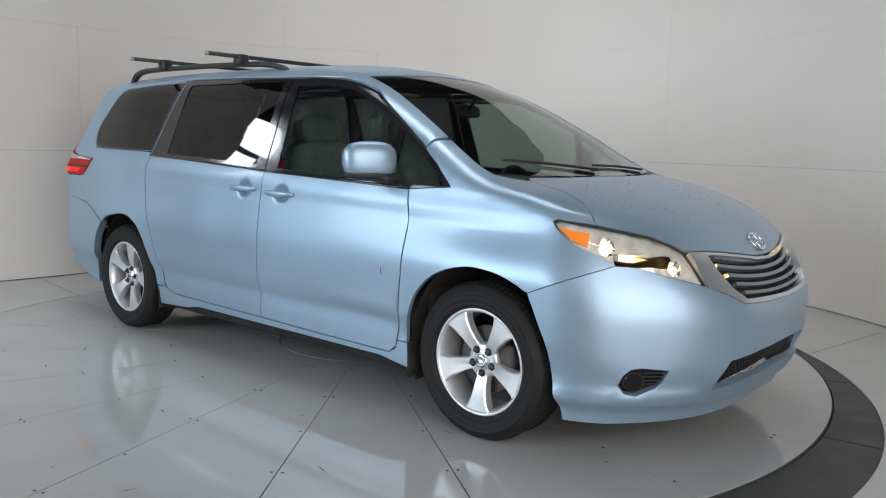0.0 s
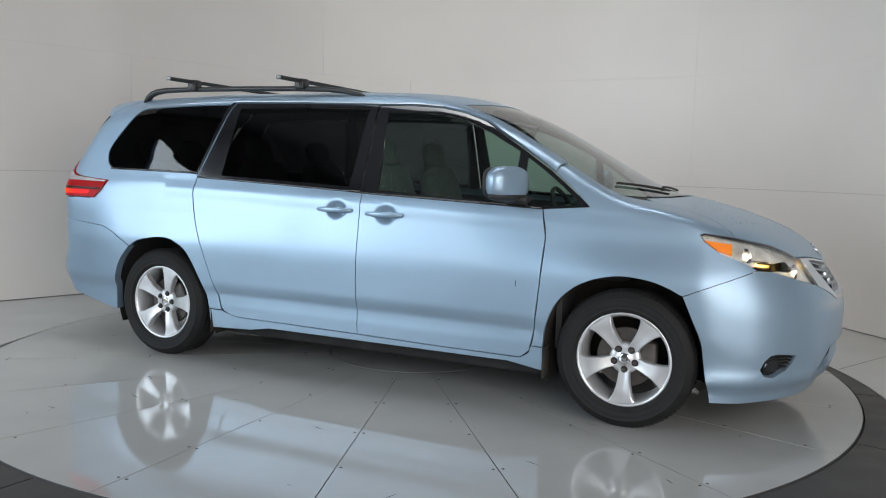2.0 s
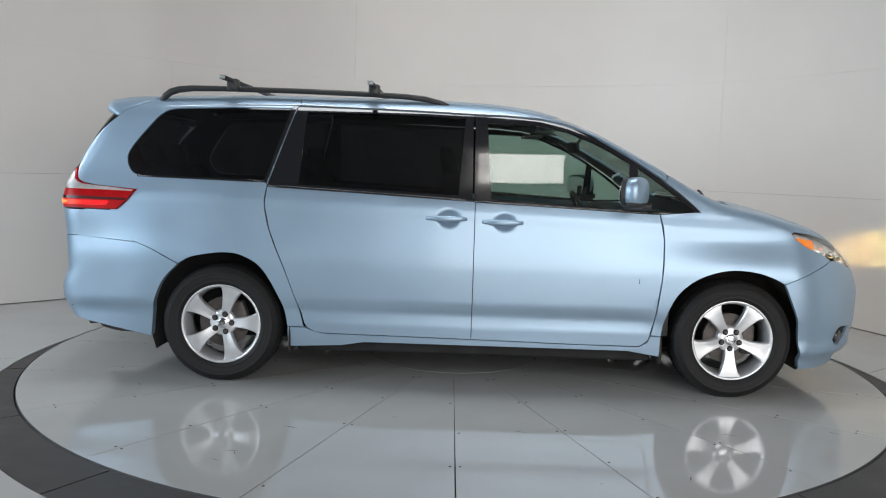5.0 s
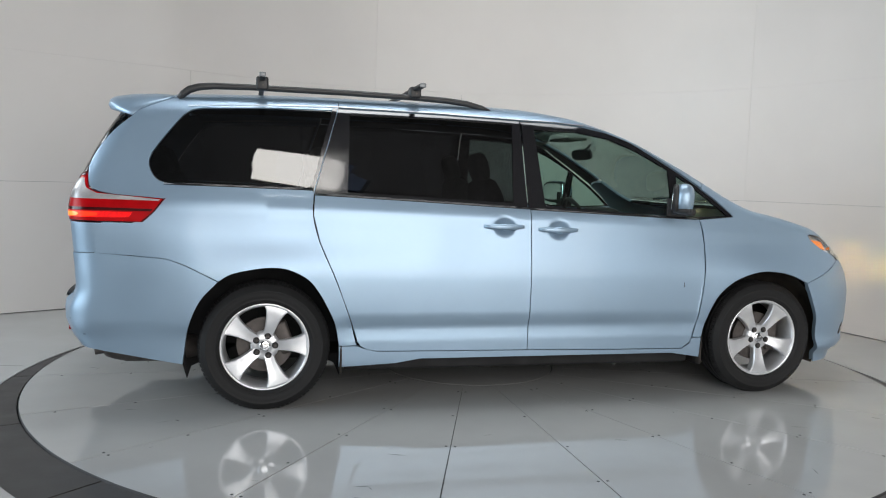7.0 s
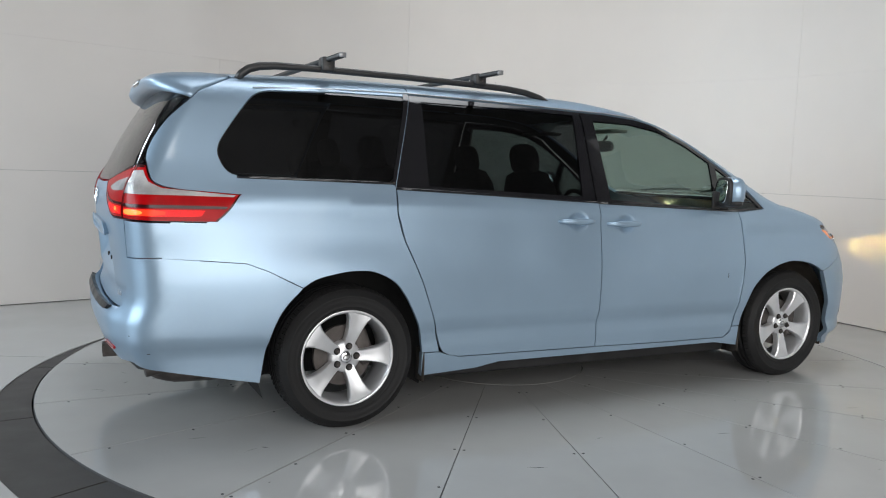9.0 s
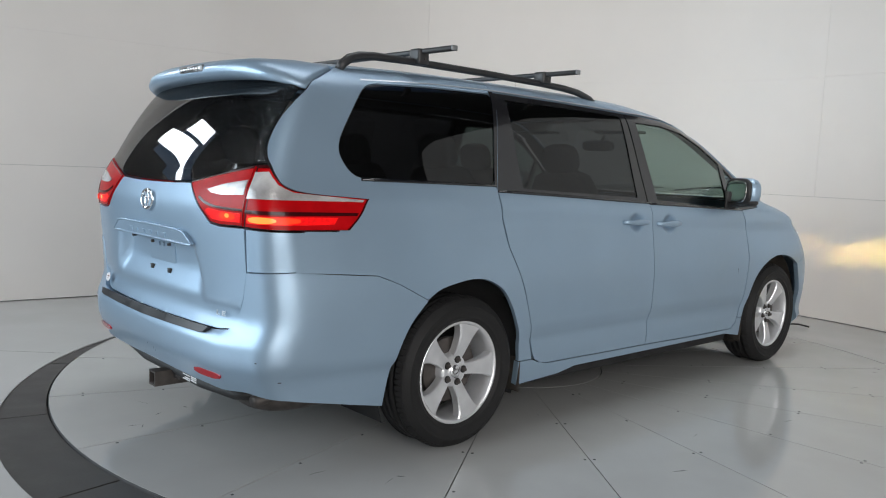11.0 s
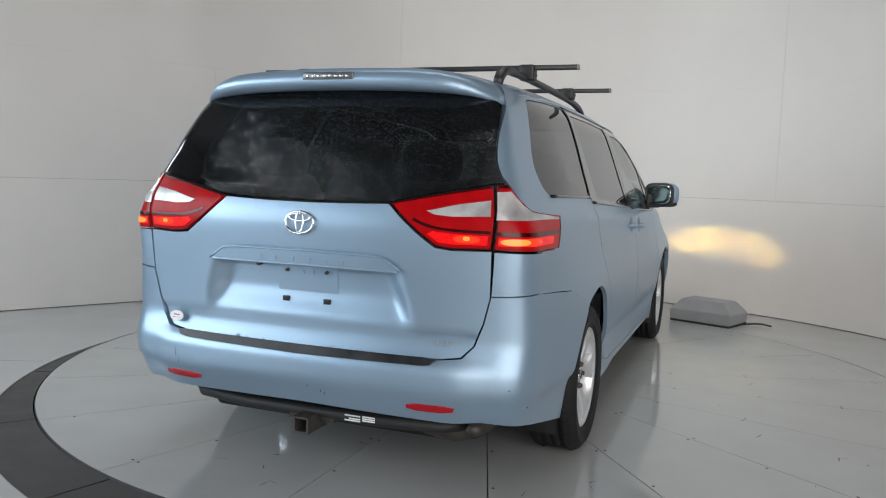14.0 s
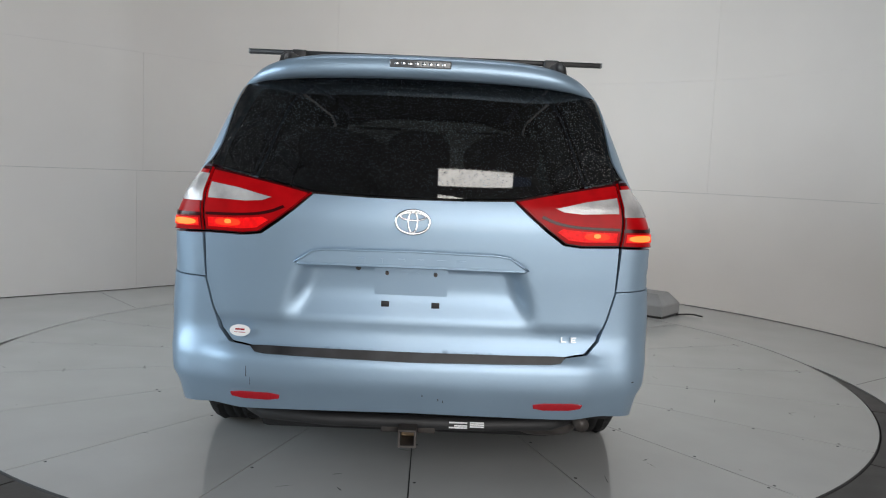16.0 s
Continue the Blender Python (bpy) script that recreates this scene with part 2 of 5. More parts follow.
HALF = spline((0.15, 0.25, 0.40, 0.50, 0.70, 0.95, 1.08, 1.13, 1.30, 1.50, 1.62, 1.70, 1.80),
              (0.915, 0.935, 0.950, 0.966, 0.972, 0.945, 0.922, 0.905, 0.842, 0.768, 0.715, 0.66, 0.58))
CROWN = spline((-2.6, -2.25, -1.8, -1.2, -0.5, 0.0, 0.33, 0.5, 0.73, 1.07, 1.26, 1.45, 1.58, 1.75, 1.95, 2.16, 2.30, 2.42, 2.6),
               (1.69, 1.72, 1.748, 1.762, 1.762, 1.750, 1.716, 1.676, 1.594, 1.415, 1.306, 1.207, 1.160, 1.126, 1.073, 0.998, 0.923, 0.82, 0.62))
NOSE = spline((0.15, 0.22, 0.30, 0.45, 0.60, 0.70, 0.80, 0.90, 1.00, 1.4),
              (2.36, 2.41, 2.46, 2.50, 2.505, 2.485, 2.44, 2.38, 2.31, 2.2))
TAIL = spline((0.15, 0.30, 0.42, 0.54, 0.60, 0.66, 0.76, 0.92, 1.07, 1.15, 1.20, 1.40, 1.60, 1.80),
              (-2.44, -2.50, -2.565, -2.575, -2.555, -2.54, -2.545, -2.56, -2.57, -2.555, -2.53, -2.43, -2.31, -2.18))


def body(x, y, z):
    """Below zero inside the van's outer skin."""
    a = np.abs(y)
    flare = 0.022 * (np.exp(-((x - 1.515) / 0.42) ** 2) + np.exp(-((x + 1.515) / 0.45) ** 2)) * sstep(0.3, 0.6, z) * (1 - sstep(0.75, 0.95, z))
    side = a - HALF(z) - flare + 0.05 * np.clip((x - 0.6) / 1.25, 0, 2) ** 1.5 * sstep(0.72, 1.02, z) + 0.05 * sstep(-1.6, -2.7, x) * sstep(0.9, 1.3, z)
    # the pressed ledge along the doors' foot, the shoulder line under the windows, the drawn-in rear corners
    side = side + 0.016 * np.maximum(0, 1 - np.abs(z - 0.445) / 0.075) * sstep(-1.25, -1.0, x) * sstep(1.15, 0.95, x)
    side = side - 0.007 * np.maximum(0, 1 - np.abs(z - 1.052 + 0.036 * x) / 0.06) * sstep(-2.3, -1.9, x) * sstep(1.95, 1.5, x)
    side = side + 0.062 * sstep(-1.85, -2.62, x) * sstep(1.15, 0.80, z)
    bend = 0.13 * sstep(0.0, 0.8, x)
    top = z - (CROWN(x + bend * a * a) - (0.15 - 0.10 * sstep(0.2, 1.2, x)) * a * a)
    front = x - (NOSE(z) - 0.54 * a ** 3)
    rear = -x + TAIL(z) + 0.06 * (a / 0.8) ** 3
    v = smax(side, top * 0.9, 0.10 - 0.05 * sstep(0.0, 0.6, x))
    v = smax(v, front, 0.12)
    return smax(v, rear, 0.10)


def solve(o, d, lo, hi):
    """Where rays from inside leave the skin."""
    lo, hi = np.full(len(o), lo), np.full(len(o), hi)
    for _ in range(34):
        mid = (lo + hi) / 2
        q = o + d * mid[:, None]
        inside = body(q[:, 0], q[:, 1], q[:, 2]) < 0
        lo, hi = np.where(inside, mid, lo), np.where(inside, hi, mid)
    return o + d * lo[:, None]


def skin(chart, uv):
    """Points of the right-hand skin by a chart: S side (x, z); T top (x, y); F front and R rear (angle, z); P rings (x, angle)."""
    uv = np.atleast_2d(np.array(uv, float))
    u, v, n = uv[:, 0], uv[:, 1], len(uv)
    z = np.zeros(n)
    if chart == "S":
        return solve(np.stack([u, z, v], 1), np.tile([0.0, -1, 0], (n, 1)), 0, 1.2)
    if chart == "T":
        return solve(np.stack([u, v, z + 0.5], 1), np.tile([0.0, 0, 1], (n, 1)), 0, 1.5)
    if chart == "F":
        return solve(np.stack([z + 1.2, z, v], 1), np.stack([np.cos(u), -np.sin(u), z], 1), 0, 1.6)
    if chart == "R":
        return solve(np.stack([z - 1.4, z, v], 1), np.stack([-np.cos(u), -np.sin(u), z], 1), 0, 1.6)
    return solve(np.stack([u, z, z + 0.6], 1), np.stack([z, -np.cos(v), np.sin(v)], 1), 0, 1.5)


def chart_of(chart, p):
    x, y, z = p[:, 0], p[:, 1], p[:, 2]
    return np.stack({"S": (x, z), "T": (x, y), "F": (np.arctan2(-y, x - 1.2), z), "R": (np.arctan2(-y, -1.4 - x), z),
                     "P": (x, np.arctan2(z - 0.6, -y))}[chart], 1)


def skin_normal(p):
    e, g = 1e-4, []
    for k in range(3):
        d = np.zeros(3)
        d[k] = e
        a, b = p + d, p - d
        g.append(body(a[:, 0], a[:, 1], a[:, 2]) - body(b[:, 0], b[:, 1], b[:, 2]))
    g = np.stack(g, 1)
    return g / np.maximum(np.linalg.norm(g, axis=1), 1e-12)[:, None]


def inside_loop(pts, loop):
    x, y = pts[:, 0], pts[:, 1]
    hit = np.zeros(len(pts), bool)
    for i in range(len(loop)):
        (x0, y0), (x1, y1) = loop[i - 1], loop[i]
        if y0 == y1:
            continue
        c = (y0 > y) != (y1 > y)
        hit ^= c & (x < (x1 - x0) * (y - y0) / (y1 - y0) + x0)
    return hit


def soften(loop, times):
    """Rounds a loop's corners by cutting them."""
    for _ in range(times):
        out = []
        for i in range(len(loop)):
            a, b = np.array(loop[i]), np.array(loop[(i + 1) % len(loop)])
            cut = min(0.25, 0.03 / max(np.linalg.norm(b - a), 1e-6))
            out += [a + (b - a) * cut, b - (b - a) * cut]
        loop = out
    return [np.array(p) for p in loop]


def flowing(pts, k=5):
    """An open run of points, rounded to a smooth curve through them."""
    p = [np.array(q, float) for q in pts]
    p = [2 * p[0] - p[1]] + p + [2 * p[-1] - p[-2]]
    out = []
    for a, b, c, d in zip(p, p[1:], p[2:], p[3:]):
        for t in np.arange(k) / k:
            out.append(0.5 * (2 * b + (c - a) * t + (2 * a - 5 * b + 4 * c - d) * t * t + (3 * b - a - 3 * c + d) * t ** 3))
    return [tuple(float(v) for v in q) for q in out + [p[-2]]]


def dense(loop, step):
    out = []
    for i in range(len(loop)):
        a, b = np.array(loop[i], float), np.array(loop[(i + 1) % len(loop)], float)
        k = max(1, int(np.ceil(np.linalg.norm(b - a) / step)))
        out += [a + (b - a) * j / k for j in range(k)]
    return np.array(out)


def shrink(loop, by):
    area = 0.5 * np.sum(loop[:, 0] * np.roll(loop[:, 1], -1) - np.roll(loop[:, 0], -1) * loop[:, 1])
    t = np.roll(loop, -1, 0) - np.roll(loop, 1, 0)
    t /= np.maximum(np.linalg.norm(t, axis=1), 1e-9)[:, None]
    n = np.stack([-t[:, 1], t[:, 0]], 1) * (1 if area > 0 else -1)
    return loop + n * by


def to_chart(points, chart):
    """Brings points of other charts over; straight runs in another chart stay straight there."""
    full = []
    for p, q in zip(points, list(points[1:]) + [points[0]]):
        full.append(p)
        if isinstance(p[0], str) and isinstance(q[0], str) and p[0] == q[0] != chart:
            d = math.hypot(q[1] - p[1], q[2] - p[2])
            full += [(p[0], p[1] + (q[1] - p[1]) * k / 6, p[2] + (q[2] - p[2]) * k / 6) for k in range(1, 6)] if 0.04 < d < 0.6 else []
    out = []
    for p in full:
        if isinstance(p[0], str):
            out.append(chart_of(chart, skin(p[0], [p[1:]]))[0])
        else:
            out.append(np.array(p, float))
    return out


def panel(name, chart, loop, mat, parent, holes=(), gap=0.0008, depth=0.014, lift=0.0, step=0.035, both=True, whole=False, soft=0, label="", dent=None):
    """A pressed panel of the skin inside a loop, with its edge turned in. whole: the loop is one half of a panel that spans the middle.
    both: a mirrored twin for the other side. dent: moves points along their normals."""
    from mathutils.geometry import delaunay_2d_cdt
    lp = to_chart(loop, chart)
    if whole:
        mirror = (lambda p: np.array((p[0], -p[1]))) if chart == "T" else (lambda p: np.array((-p[0], p[1])))
        axis = 1 if chart == "T" else 0
        lp = lp + [mirror(p) for p in lp[::-1] if abs(p[axis]) > 1e-6]
        both = False
    lp = soften(lp, soft) if soft else lp
    outer = shrink(dense(lp, step * 0.6), gap)
    cuts = []
    for h in holes:
        h = to_chart(h, chart)
        cuts.append(shrink(dense(soften(h, soft) if soft else h, step * 0.6), -gap))
    rings = [outer] + cuts
    lo, hi = outer.min(0), outer.max(0)
    gx, gy = np.meshgrid(np.arange(lo[0], hi[0], step), np.arange(lo[1], hi[1], step * 0.87))
    gx = gx + (np.arange(gx.shape[0]) % 2)[:, None] * step * 0.5
    grid = np.stack([gx.ravel(), gy.ravel()], 1)
    keep = inside_loop(grid, outer)
    for c in cuts:
        keep &= ~inside_loop(grid, c)
    edge = np.concatenate(rings)
    grid = grid[keep]
    if len(grid):
        d = np.min(np.linalg.norm(grid[:, None] - edge[None], axis=2), axis=1)
        grid = grid[d > step * 0.45]
    pts = np.concatenate([edge, grid])
    edges, k = [], 0
    for r in rings:
        edges += [(k + i, k + (i + 1) % len(r)) for i in range(len(r))]
        k += len(r)
    vs, _, fs, _, _, _ = delaunay_2d_cdt([Vector(p) for p in pts], edges, [], 0, 1e-7)
    vs = np.array([tuple(v) for v in vs])
    tri = np.array([f for f in fs])
    mid = vs[tri].mean(1)
    ok = inside_loop(mid, outer)
    for c in cuts:
        ok &= ~inside_loop(mid, c)
    tri = tri[ok]
    p3 = skin(chart, vs)
    nm = skin_normal(p3)
    p3 = p3 + nm * lift
    if dent:
        p3 = p3 + nm * dent(vs)[:, None]
    a, b, c = p3[tri[:, 0]], p3[tri[:, 1]], p3[tri[:, 2]]
    flip = np.einsum("ij,ij->i", np.cross(b - a, c - a), nm[tri[:, 0]]) < 0
    tri[flip] = tri[flip][:, ::-1]
    verts, norms, faces = list(p3), list(nm), [tuple(int(i) for i in f) for f in tri]
    if depth:
        count = {}
        for f in faces:
            for i in range(3):
                count.setdefault(frozenset((f[i], f[(i + 1) % 3])), []).append((f[i], f[(i + 1) % 3]))
        for e in count.values():
            if len(e) == 1:
                i, j = e[0]
                w = np.cross(p3[j] - p3[i], nm[i])
                w /= max(np.linalg.norm(w), 1e-9)
                s = len(verts)
                verts += [p3[i], p3[j], p3[j] - nm[j] * depth, p3[i] - nm[i] * depth]
                norms += [w] * 4
                faces.append((s + 1, s, s + 3, s + 2))
    verts, norms = np.array(verts), np.array(norms)
    obs = []
    for side in ((1, -1) if both else (1,)):
        k = np.array([1, side, 1])
        fl = faces if side == 1 else [f[::-1] for f in faces]
        me = mesh_of(name, verts * k, fl, True, norms * k if not dent else None)
        obs.append(part(name, me, mat, parent, label))
    return obs


# ---- the room ----
DISC_R = 2.764
WALL_LINE = spline((-75, -40, -15, 5, 20, 45, 75, 105, 128, 139, 150, 160, 172, 195, 240), (8.0, 5.2, 4.15, 3.86, 3.84, 3.83, 3.82, 3.76, 3.70, 3.70, 3.86, 4.15, 4.75, 6.4, 9.0))


def crescent_radius(az):
    """How far the dark rubber floor reaches round the front of the turntable."""
    s = math.sin(az)
    return max(DISC_R + 0.008, -0.33 * s + math.sqrt(max(2.82 ** 2 - (0.33 * math.cos(az)) ** 2, 0)))


def ring_mesh(name, inner, outer, z, a0=0.0, a1=360.0, n=180, drop=0.0):
    verts, faces = [], []
    for i in range(n + 1):
        a = radians(a0 + (a1 - a0) * i / n)
        c, s = math.cos(a), math.sin(a)
        ri, ro = inner(a), outer(a)
        verts += [(ri * c, ri * s, z), (ro * c, ro * s, z)]
        if drop:
            verts += [(ri * c, ri * s, z - drop), (ro * c, ro * s, z - drop)]
    k = 4 if drop else 2
    for i in range(n):
        a, b = i * k, (i + 1) * k
        faces.append((a, a + 1, b + 1, b))
        if drop:
            faces += [(a + 2, a, b, b + 2), (a + 1, a + 3, b + 3, b + 1)]
    if drop and a1 - a0 < 359:
        e = n * k
        faces += [(0, 2, 3, 1), (e, e + 1, e + 3, e + 2)]
    return mesh_of(name, verts, faces)


floor = part("floor", ring_mesh("floor", crescent_radius, lambda a: 22.0, 0.0, n=240, drop=0.06), FLOOR)
tagged(floor, "grey painted floor round the turntable", "floor", kind="structure")
pit = part("turntable_pit", lathe_mesh("turntable_pit", [(0.01, -0.10), (3.3, -0.10)], axis="z"), JOINT)
tagged(pit, "dark pit under the turntable", "pit", kind="structure")
for a0, a1, r0, r1 in ((144.8, 150, 3.69, 2.79), (4.1, -6.5, 3.68, 2.86), (75, 75, 3.8, 2.79), (-172, -171, 4.6, 2.9)):
    p0 = Vector((r0 * math.cos(radians(a0)), r0 * math.sin(radians(a0)), 0.0008))
    p1 = Vector((r1 * math.cos(radians(a1)), r1 * math.sin(radians(a1)), 0.0008))
    w = (p1 - p0).normalized().cross(Vector((0, 0, 1))) * 0.003
    joint = part("floor_joint", mesh_of("floor_joint", [p0 + w, p0 - w, p1 - w, p1 + w], [(0, 1, 2, 3)]), JOINT)
    tagged(joint, "thin dark joint in the grey floor", "joint", kind="structure")

crescent = tagged(new("rubber_floor"), "dark rubber floor crescent round the turntable's front", "floor", kind="structure")
for a in range(-187, 8, 21):
    seg = part("rubber_segment", ring_mesh("rubber_segment", lambda w: DISC_R + 0.008, crescent_radius, -0.006, a + 0.12, min(a + 20.9, 5), 24, 0.03), CRESCENT, crescent)

# white panels of the round wall, three courses with staggered joints
wall = tagged(new("wall_round"), "curved white panelled wall behind the turntable", "wall", kind="structure")
# lowest course starts 6 mm up; the dark backing there imitates a thin shadow line
COURSES = ((0.006, 1.149, (-27, 9, 74, 139, 172)), (1.151, 2.2695, (-24, 9, 43, 91, 138, 172)), (2.2705, 4.0, (-20, 43, 106, 172)))
for z0, z1, joints in COURSES:
    for a0, a1 in zip(joints, joints[1:]):
        n = max(4, int((a1 - a0) / 2))
        verts, faces = [], []
        for back in (0, 1):
            for i in range(n + 1):
                az = a0 + 0.012 + (a1 - a0 - 0.024) * i / n
                r, c, s = float(WALL_LINE(np.array([az]))[0]) + 0.03 * back, math.cos(radians(az)), math.sin(radians(az))
                verts += [(r * c, r * s, z0), (r * c, r * s, z1)]
        k = 2 * (n + 1)
        front = [(2 * i + 2, 2 * i, 2 * i + 1, 2 * i + 3) for i in range(n)]
        verts += verts[:k]
        edge = [f for i in range(n) for f in ((2 * k + 2 * i + 1, k + 2 * i + 1, k + 2 * i + 3, 2 * k + 2 * i + 3), (k + 2 * i, 2 * k + 2 * i, 2 * k + 2 * i + 2, k + 2 * i + 2))]
        edge += [(2 * k, k, k + 1, 2 * k + 1), (2 * k + 2 * n, 2 * k + 2 * n + 1, k + 2 * n + 1, k + 2 * n)]
        me = mesh_of("wall_panel", verts, front + edge)
        me.polygons.foreach_set("use_smooth", [True] * n + [False] * len(edge))
        part("wall_panel", me, WALL, wall)
r_back = [(float(WALL_LINE(np.array([float(a)]))[0]) + 0.034, radians(a)) for a in range(-20, 173, 3)]
verts = [(r * math.cos(a), r * math.sin(a), z) for r, a in r_back for z in (0, 4.0)]
part("wall_backing", mesh_of("wall_backing", verts, [(2 * i + 2, 2 * i, 2 * i + 1, 2 * i + 3) for i in range(len(r_back) - 1)]), JOINT, wall)

# assumed hall behind the camera, unseen, limits the light: dark walls and roof, open at the lamps and high side windows
for name, b in (("wall_left", (-8.2, -8.0, -0.7, 8, 0, 3.55)), ("wall_left_upper", (-8.2, -8.0, -8.8, 8, 4.75, 6.0)), ("wall_left_pier", (-8.2, -8.0, -0.7, 0.95, 3.55, 4.75)), ("wall_left_rear", (-8.2, -8.0, 2.2, 8, 3.55, 4.75)),
                ("wall_right", (10.0, 10.2, -8.8, 8, 0, 6.0)), ("wall_back", (-8.2, 10.2, 8.0, 8.2, 0, 6.0)), ("wall_front", (-8.2, -0.8, -8.8, -8.6, 0, 6.0)), ("wall_front_pier", (6.8, 10.0, -8.8, -8.6, 0, 6.0)), ("wall_over_opening", (-0.8, 6.8, -8.8, -8.6, 5.0, 6.0))):
    tagged(part(name, box_bm(*b), HALL), "unseen dark wall of the assumed hall", "wall", kind="structure")
roof = bmesh.new()
for b in ((-8.2, 10.2, 1.4, 8.2), (-8.2, -2.6, -0.8, 1.4), (2.6, 10.2, -0.8, 1.4), (-8.2, 10.2, -6.1, -0.8), (-8.2, 0.375, -6.6, -6.1), (1.725, 10.2, -6.6, -6.1), (-8.2, 10.2, -8.8, -6.6)):
    v = [roof.verts.new((x, y, z)) for z in (6.0, 6.15) for x, y in ((b[0], b[2]), (b[1], b[2]), (b[1], b[3]), (b[0], b[3]))]
    for f in ((3, 2, 1, 0), (4, 5, 6, 7), (0, 1, 5, 4), (1, 2, 6, 5), (2, 3, 7, 6), (3, 0, 4, 7)):
        roof.faces.new([v[i] for i in f])
tagged(part("ceiling", roof, ROOFING), "unseen grey hall roof, open for a roof light and the added overhead fill", "ceiling", kind="structure")

# ---- the grey box on the floor ----
sensor = new("floor_box")
tagged(sensor, "grey painted metal box with sloping sides on the floor", "box")
sensor.matrix_world = pose(2.10, 2.17, 0, 0, 0, -40)
bm = bmesh.new()
rows = []
for z, k, kx in ((0.02, 1.0, 1.0), (0.115, 1.0, 1.0), (0.215, 0.62, 0.70)):
    rows.append([bm.verts.new((sx * 0.29 * kx, sy * 0.20 * k, z)) for sx, sy in ((-1, -1), (1, -1), (1, 1), (-1, 1))])
for a, b in zip(rows, rows[1:]):
    for i in range(4):
        bm.faces.new((a[i], a[(i + 1) % 4], b[(i + 1) % 4], b[i]))
bm.faces.new(rows[2])
bm.faces.new(rows[0][::-1])
bmesh.ops.bevel(bm, geom=bm.edges[:], offset=0.004, segments=2, affect="EDGES")
part("housing", bm, BOXGREY, sensor)
part("rubber_base", box_bm(-0.285, 0.285, -0.195, 0.195, 0.0, 0.022), BLACK, sensor)
cable = part("cable", tube_mesh("cable", [(0.30, 0.10, 0.012), (0.38, 0.16, 0.02), (0.43, 0.19, 0.022), (0.52, 0.20, 0.012)], 0.008, 8), BLACK, sensor)

# ---- the turntable ----
turntable = tagged(new("turntable"), "round grey painted turntable of wedge-shaped plates under the minivan", "turntable")
plate = ring_mesh("deck_plate", lambda a: 0.585, lambda a: DISC_R - 0.004, 0.0, 0.07, 17.93, 14, 0.05)
plate.materials.append(TABLE)
for i in range(20):
    ob = part("deck_plate", plate, TABLE, turntable)
    ob.matrix_basis = pose(0, 0, 0, 0, 0, 0.4 + 18 * i)
me = lathe_mesh("centre_plate", [(0.0005, 0.0), (0.578, 0.0), (0.578, -0.05)], axis="z", smooth=False)
part("centre_plate", me, TABLE, turntable)
part("rim", lathe_mesh("rim", [(DISC_R - 0.004, -0.002), (DISC_R, -0.004), (DISC_R, -0.09)], 160, "z"), JOINT, turntable)
screw = lathe_mesh("screw", [(0.0002, 0.0012), (0.006, 0.0012), (0.007, 0.0)], 10, "z", False)
screw.materials.append(JOINT)
for i in range(20):
    for r in (0.75, 1.25, 1.75, 2.2, 2.6):
        for d in (-0.022, 0.022):
            if random.random() < 0.62:
                a = radians(0.4 + 18 * i) + d / r
                ob = part("screw", screw, JOINT, turntable)
                ob.matrix_basis = pose(r * math.cos(a), r * math.sin(a), 0.0003)
# scuffs of tyre dirt on the deck
bm = bmesh.new()
for _ in range(70):
    a, r, l = random.uniform(0, 6.283), random.uniform(1.0, 2.65), random.uniform(0.004, 0.05)
    c, w, h = Vector((r * math.cos(a), r * math.sin(a), 0.0006)), random.uniform(0, 6.283), random.uniform(0.0012, 0.004)
    u, v = Vector((math.cos(w), math.sin(w), 0)) * l, Vector((-math.sin(w), math.cos(w), 0)) * h
    bm.faces.new([bm.verts.new(c + q) for q in (-u, u * 0.2 - v, u, u * 0.3 + v)])
tagged(part("scuff", bm, JOINT, turntable), kind="stuff")

# ---- the minivan: panels ----
van = tagged(new("minivan"), "light blue metallic minivan with roof rack, headlamps and tail lamps lit", "car")
HEAD = [(0.950, 0.985), (0.931, 0.994), (0.800, 0.977), (0.614, 0.938), (0.535, 0.904), (0.495, 0.876), (0.477, 0.820), (0.455, 0.746), (0.583, 0.786), (0.690, 0.822), (0.796, 0.860), (0.888, 0.905), (0.936, 0.955)]
HEADF = [("F", *p) for p in HEAD]
FRAME_F = [(-0.034, 1.113), (-0.038, 1.630), (0.15, 1.630), (0.367, 1.614), (0.52, 1.585), (0.656, 1.538), (0.902, 1.388), (1.076, 1.275), (1.20, 1.18), (1.30, 1.098), (1.055, 1.076)]
WIN_F = [(0.040, 1.585), (0.30, 1.582), (0.51, 1.550), (0.70, 1.474), (0.885, 1.372), (0.875, 1.095), (0.07, 1.140)]
WEDGE = [(0.935, 1.340), (1.01, 1.292), (1.13, 1.205), (1.255, 1.103), (0.940, 1.090)]
FRAME_R = [(-1.263, 1.170), (-1.118, 1.657), (-0.60, 1.650), (-0.046, 1.634), (-0.040, 1.116)]
WIN_R = [(-1.055, 1.622), (-0.55, 1.622), (-0.098, 1.612), (-0.128, 1.153), (-1.075, 1.190)]
WIN_Q = flowing([(-2.03, 1.214), (-2.066, 1.225), (-2.097, 1.255), (-2.118, 1.31), (-2.110, 1.358), (-2.08, 1.41), (-2.015, 1.500), (-1.955, 1.575), (-1.912, 1.608), (-1.86, 1.622)], 4) + [(-1.50, 1.640), (-1.135, 1.645), (-1.262, 1.200)]
SILLZ = [("S", -1.04, 0.345), ("S", -1.0, 0.325), ("S", -0.92, 0.306), ("S", -0.02, 0.296), ("S", 0.95, 0.286), ("S", 1.03, 0.31), ("S", 1.05, 0.36)]
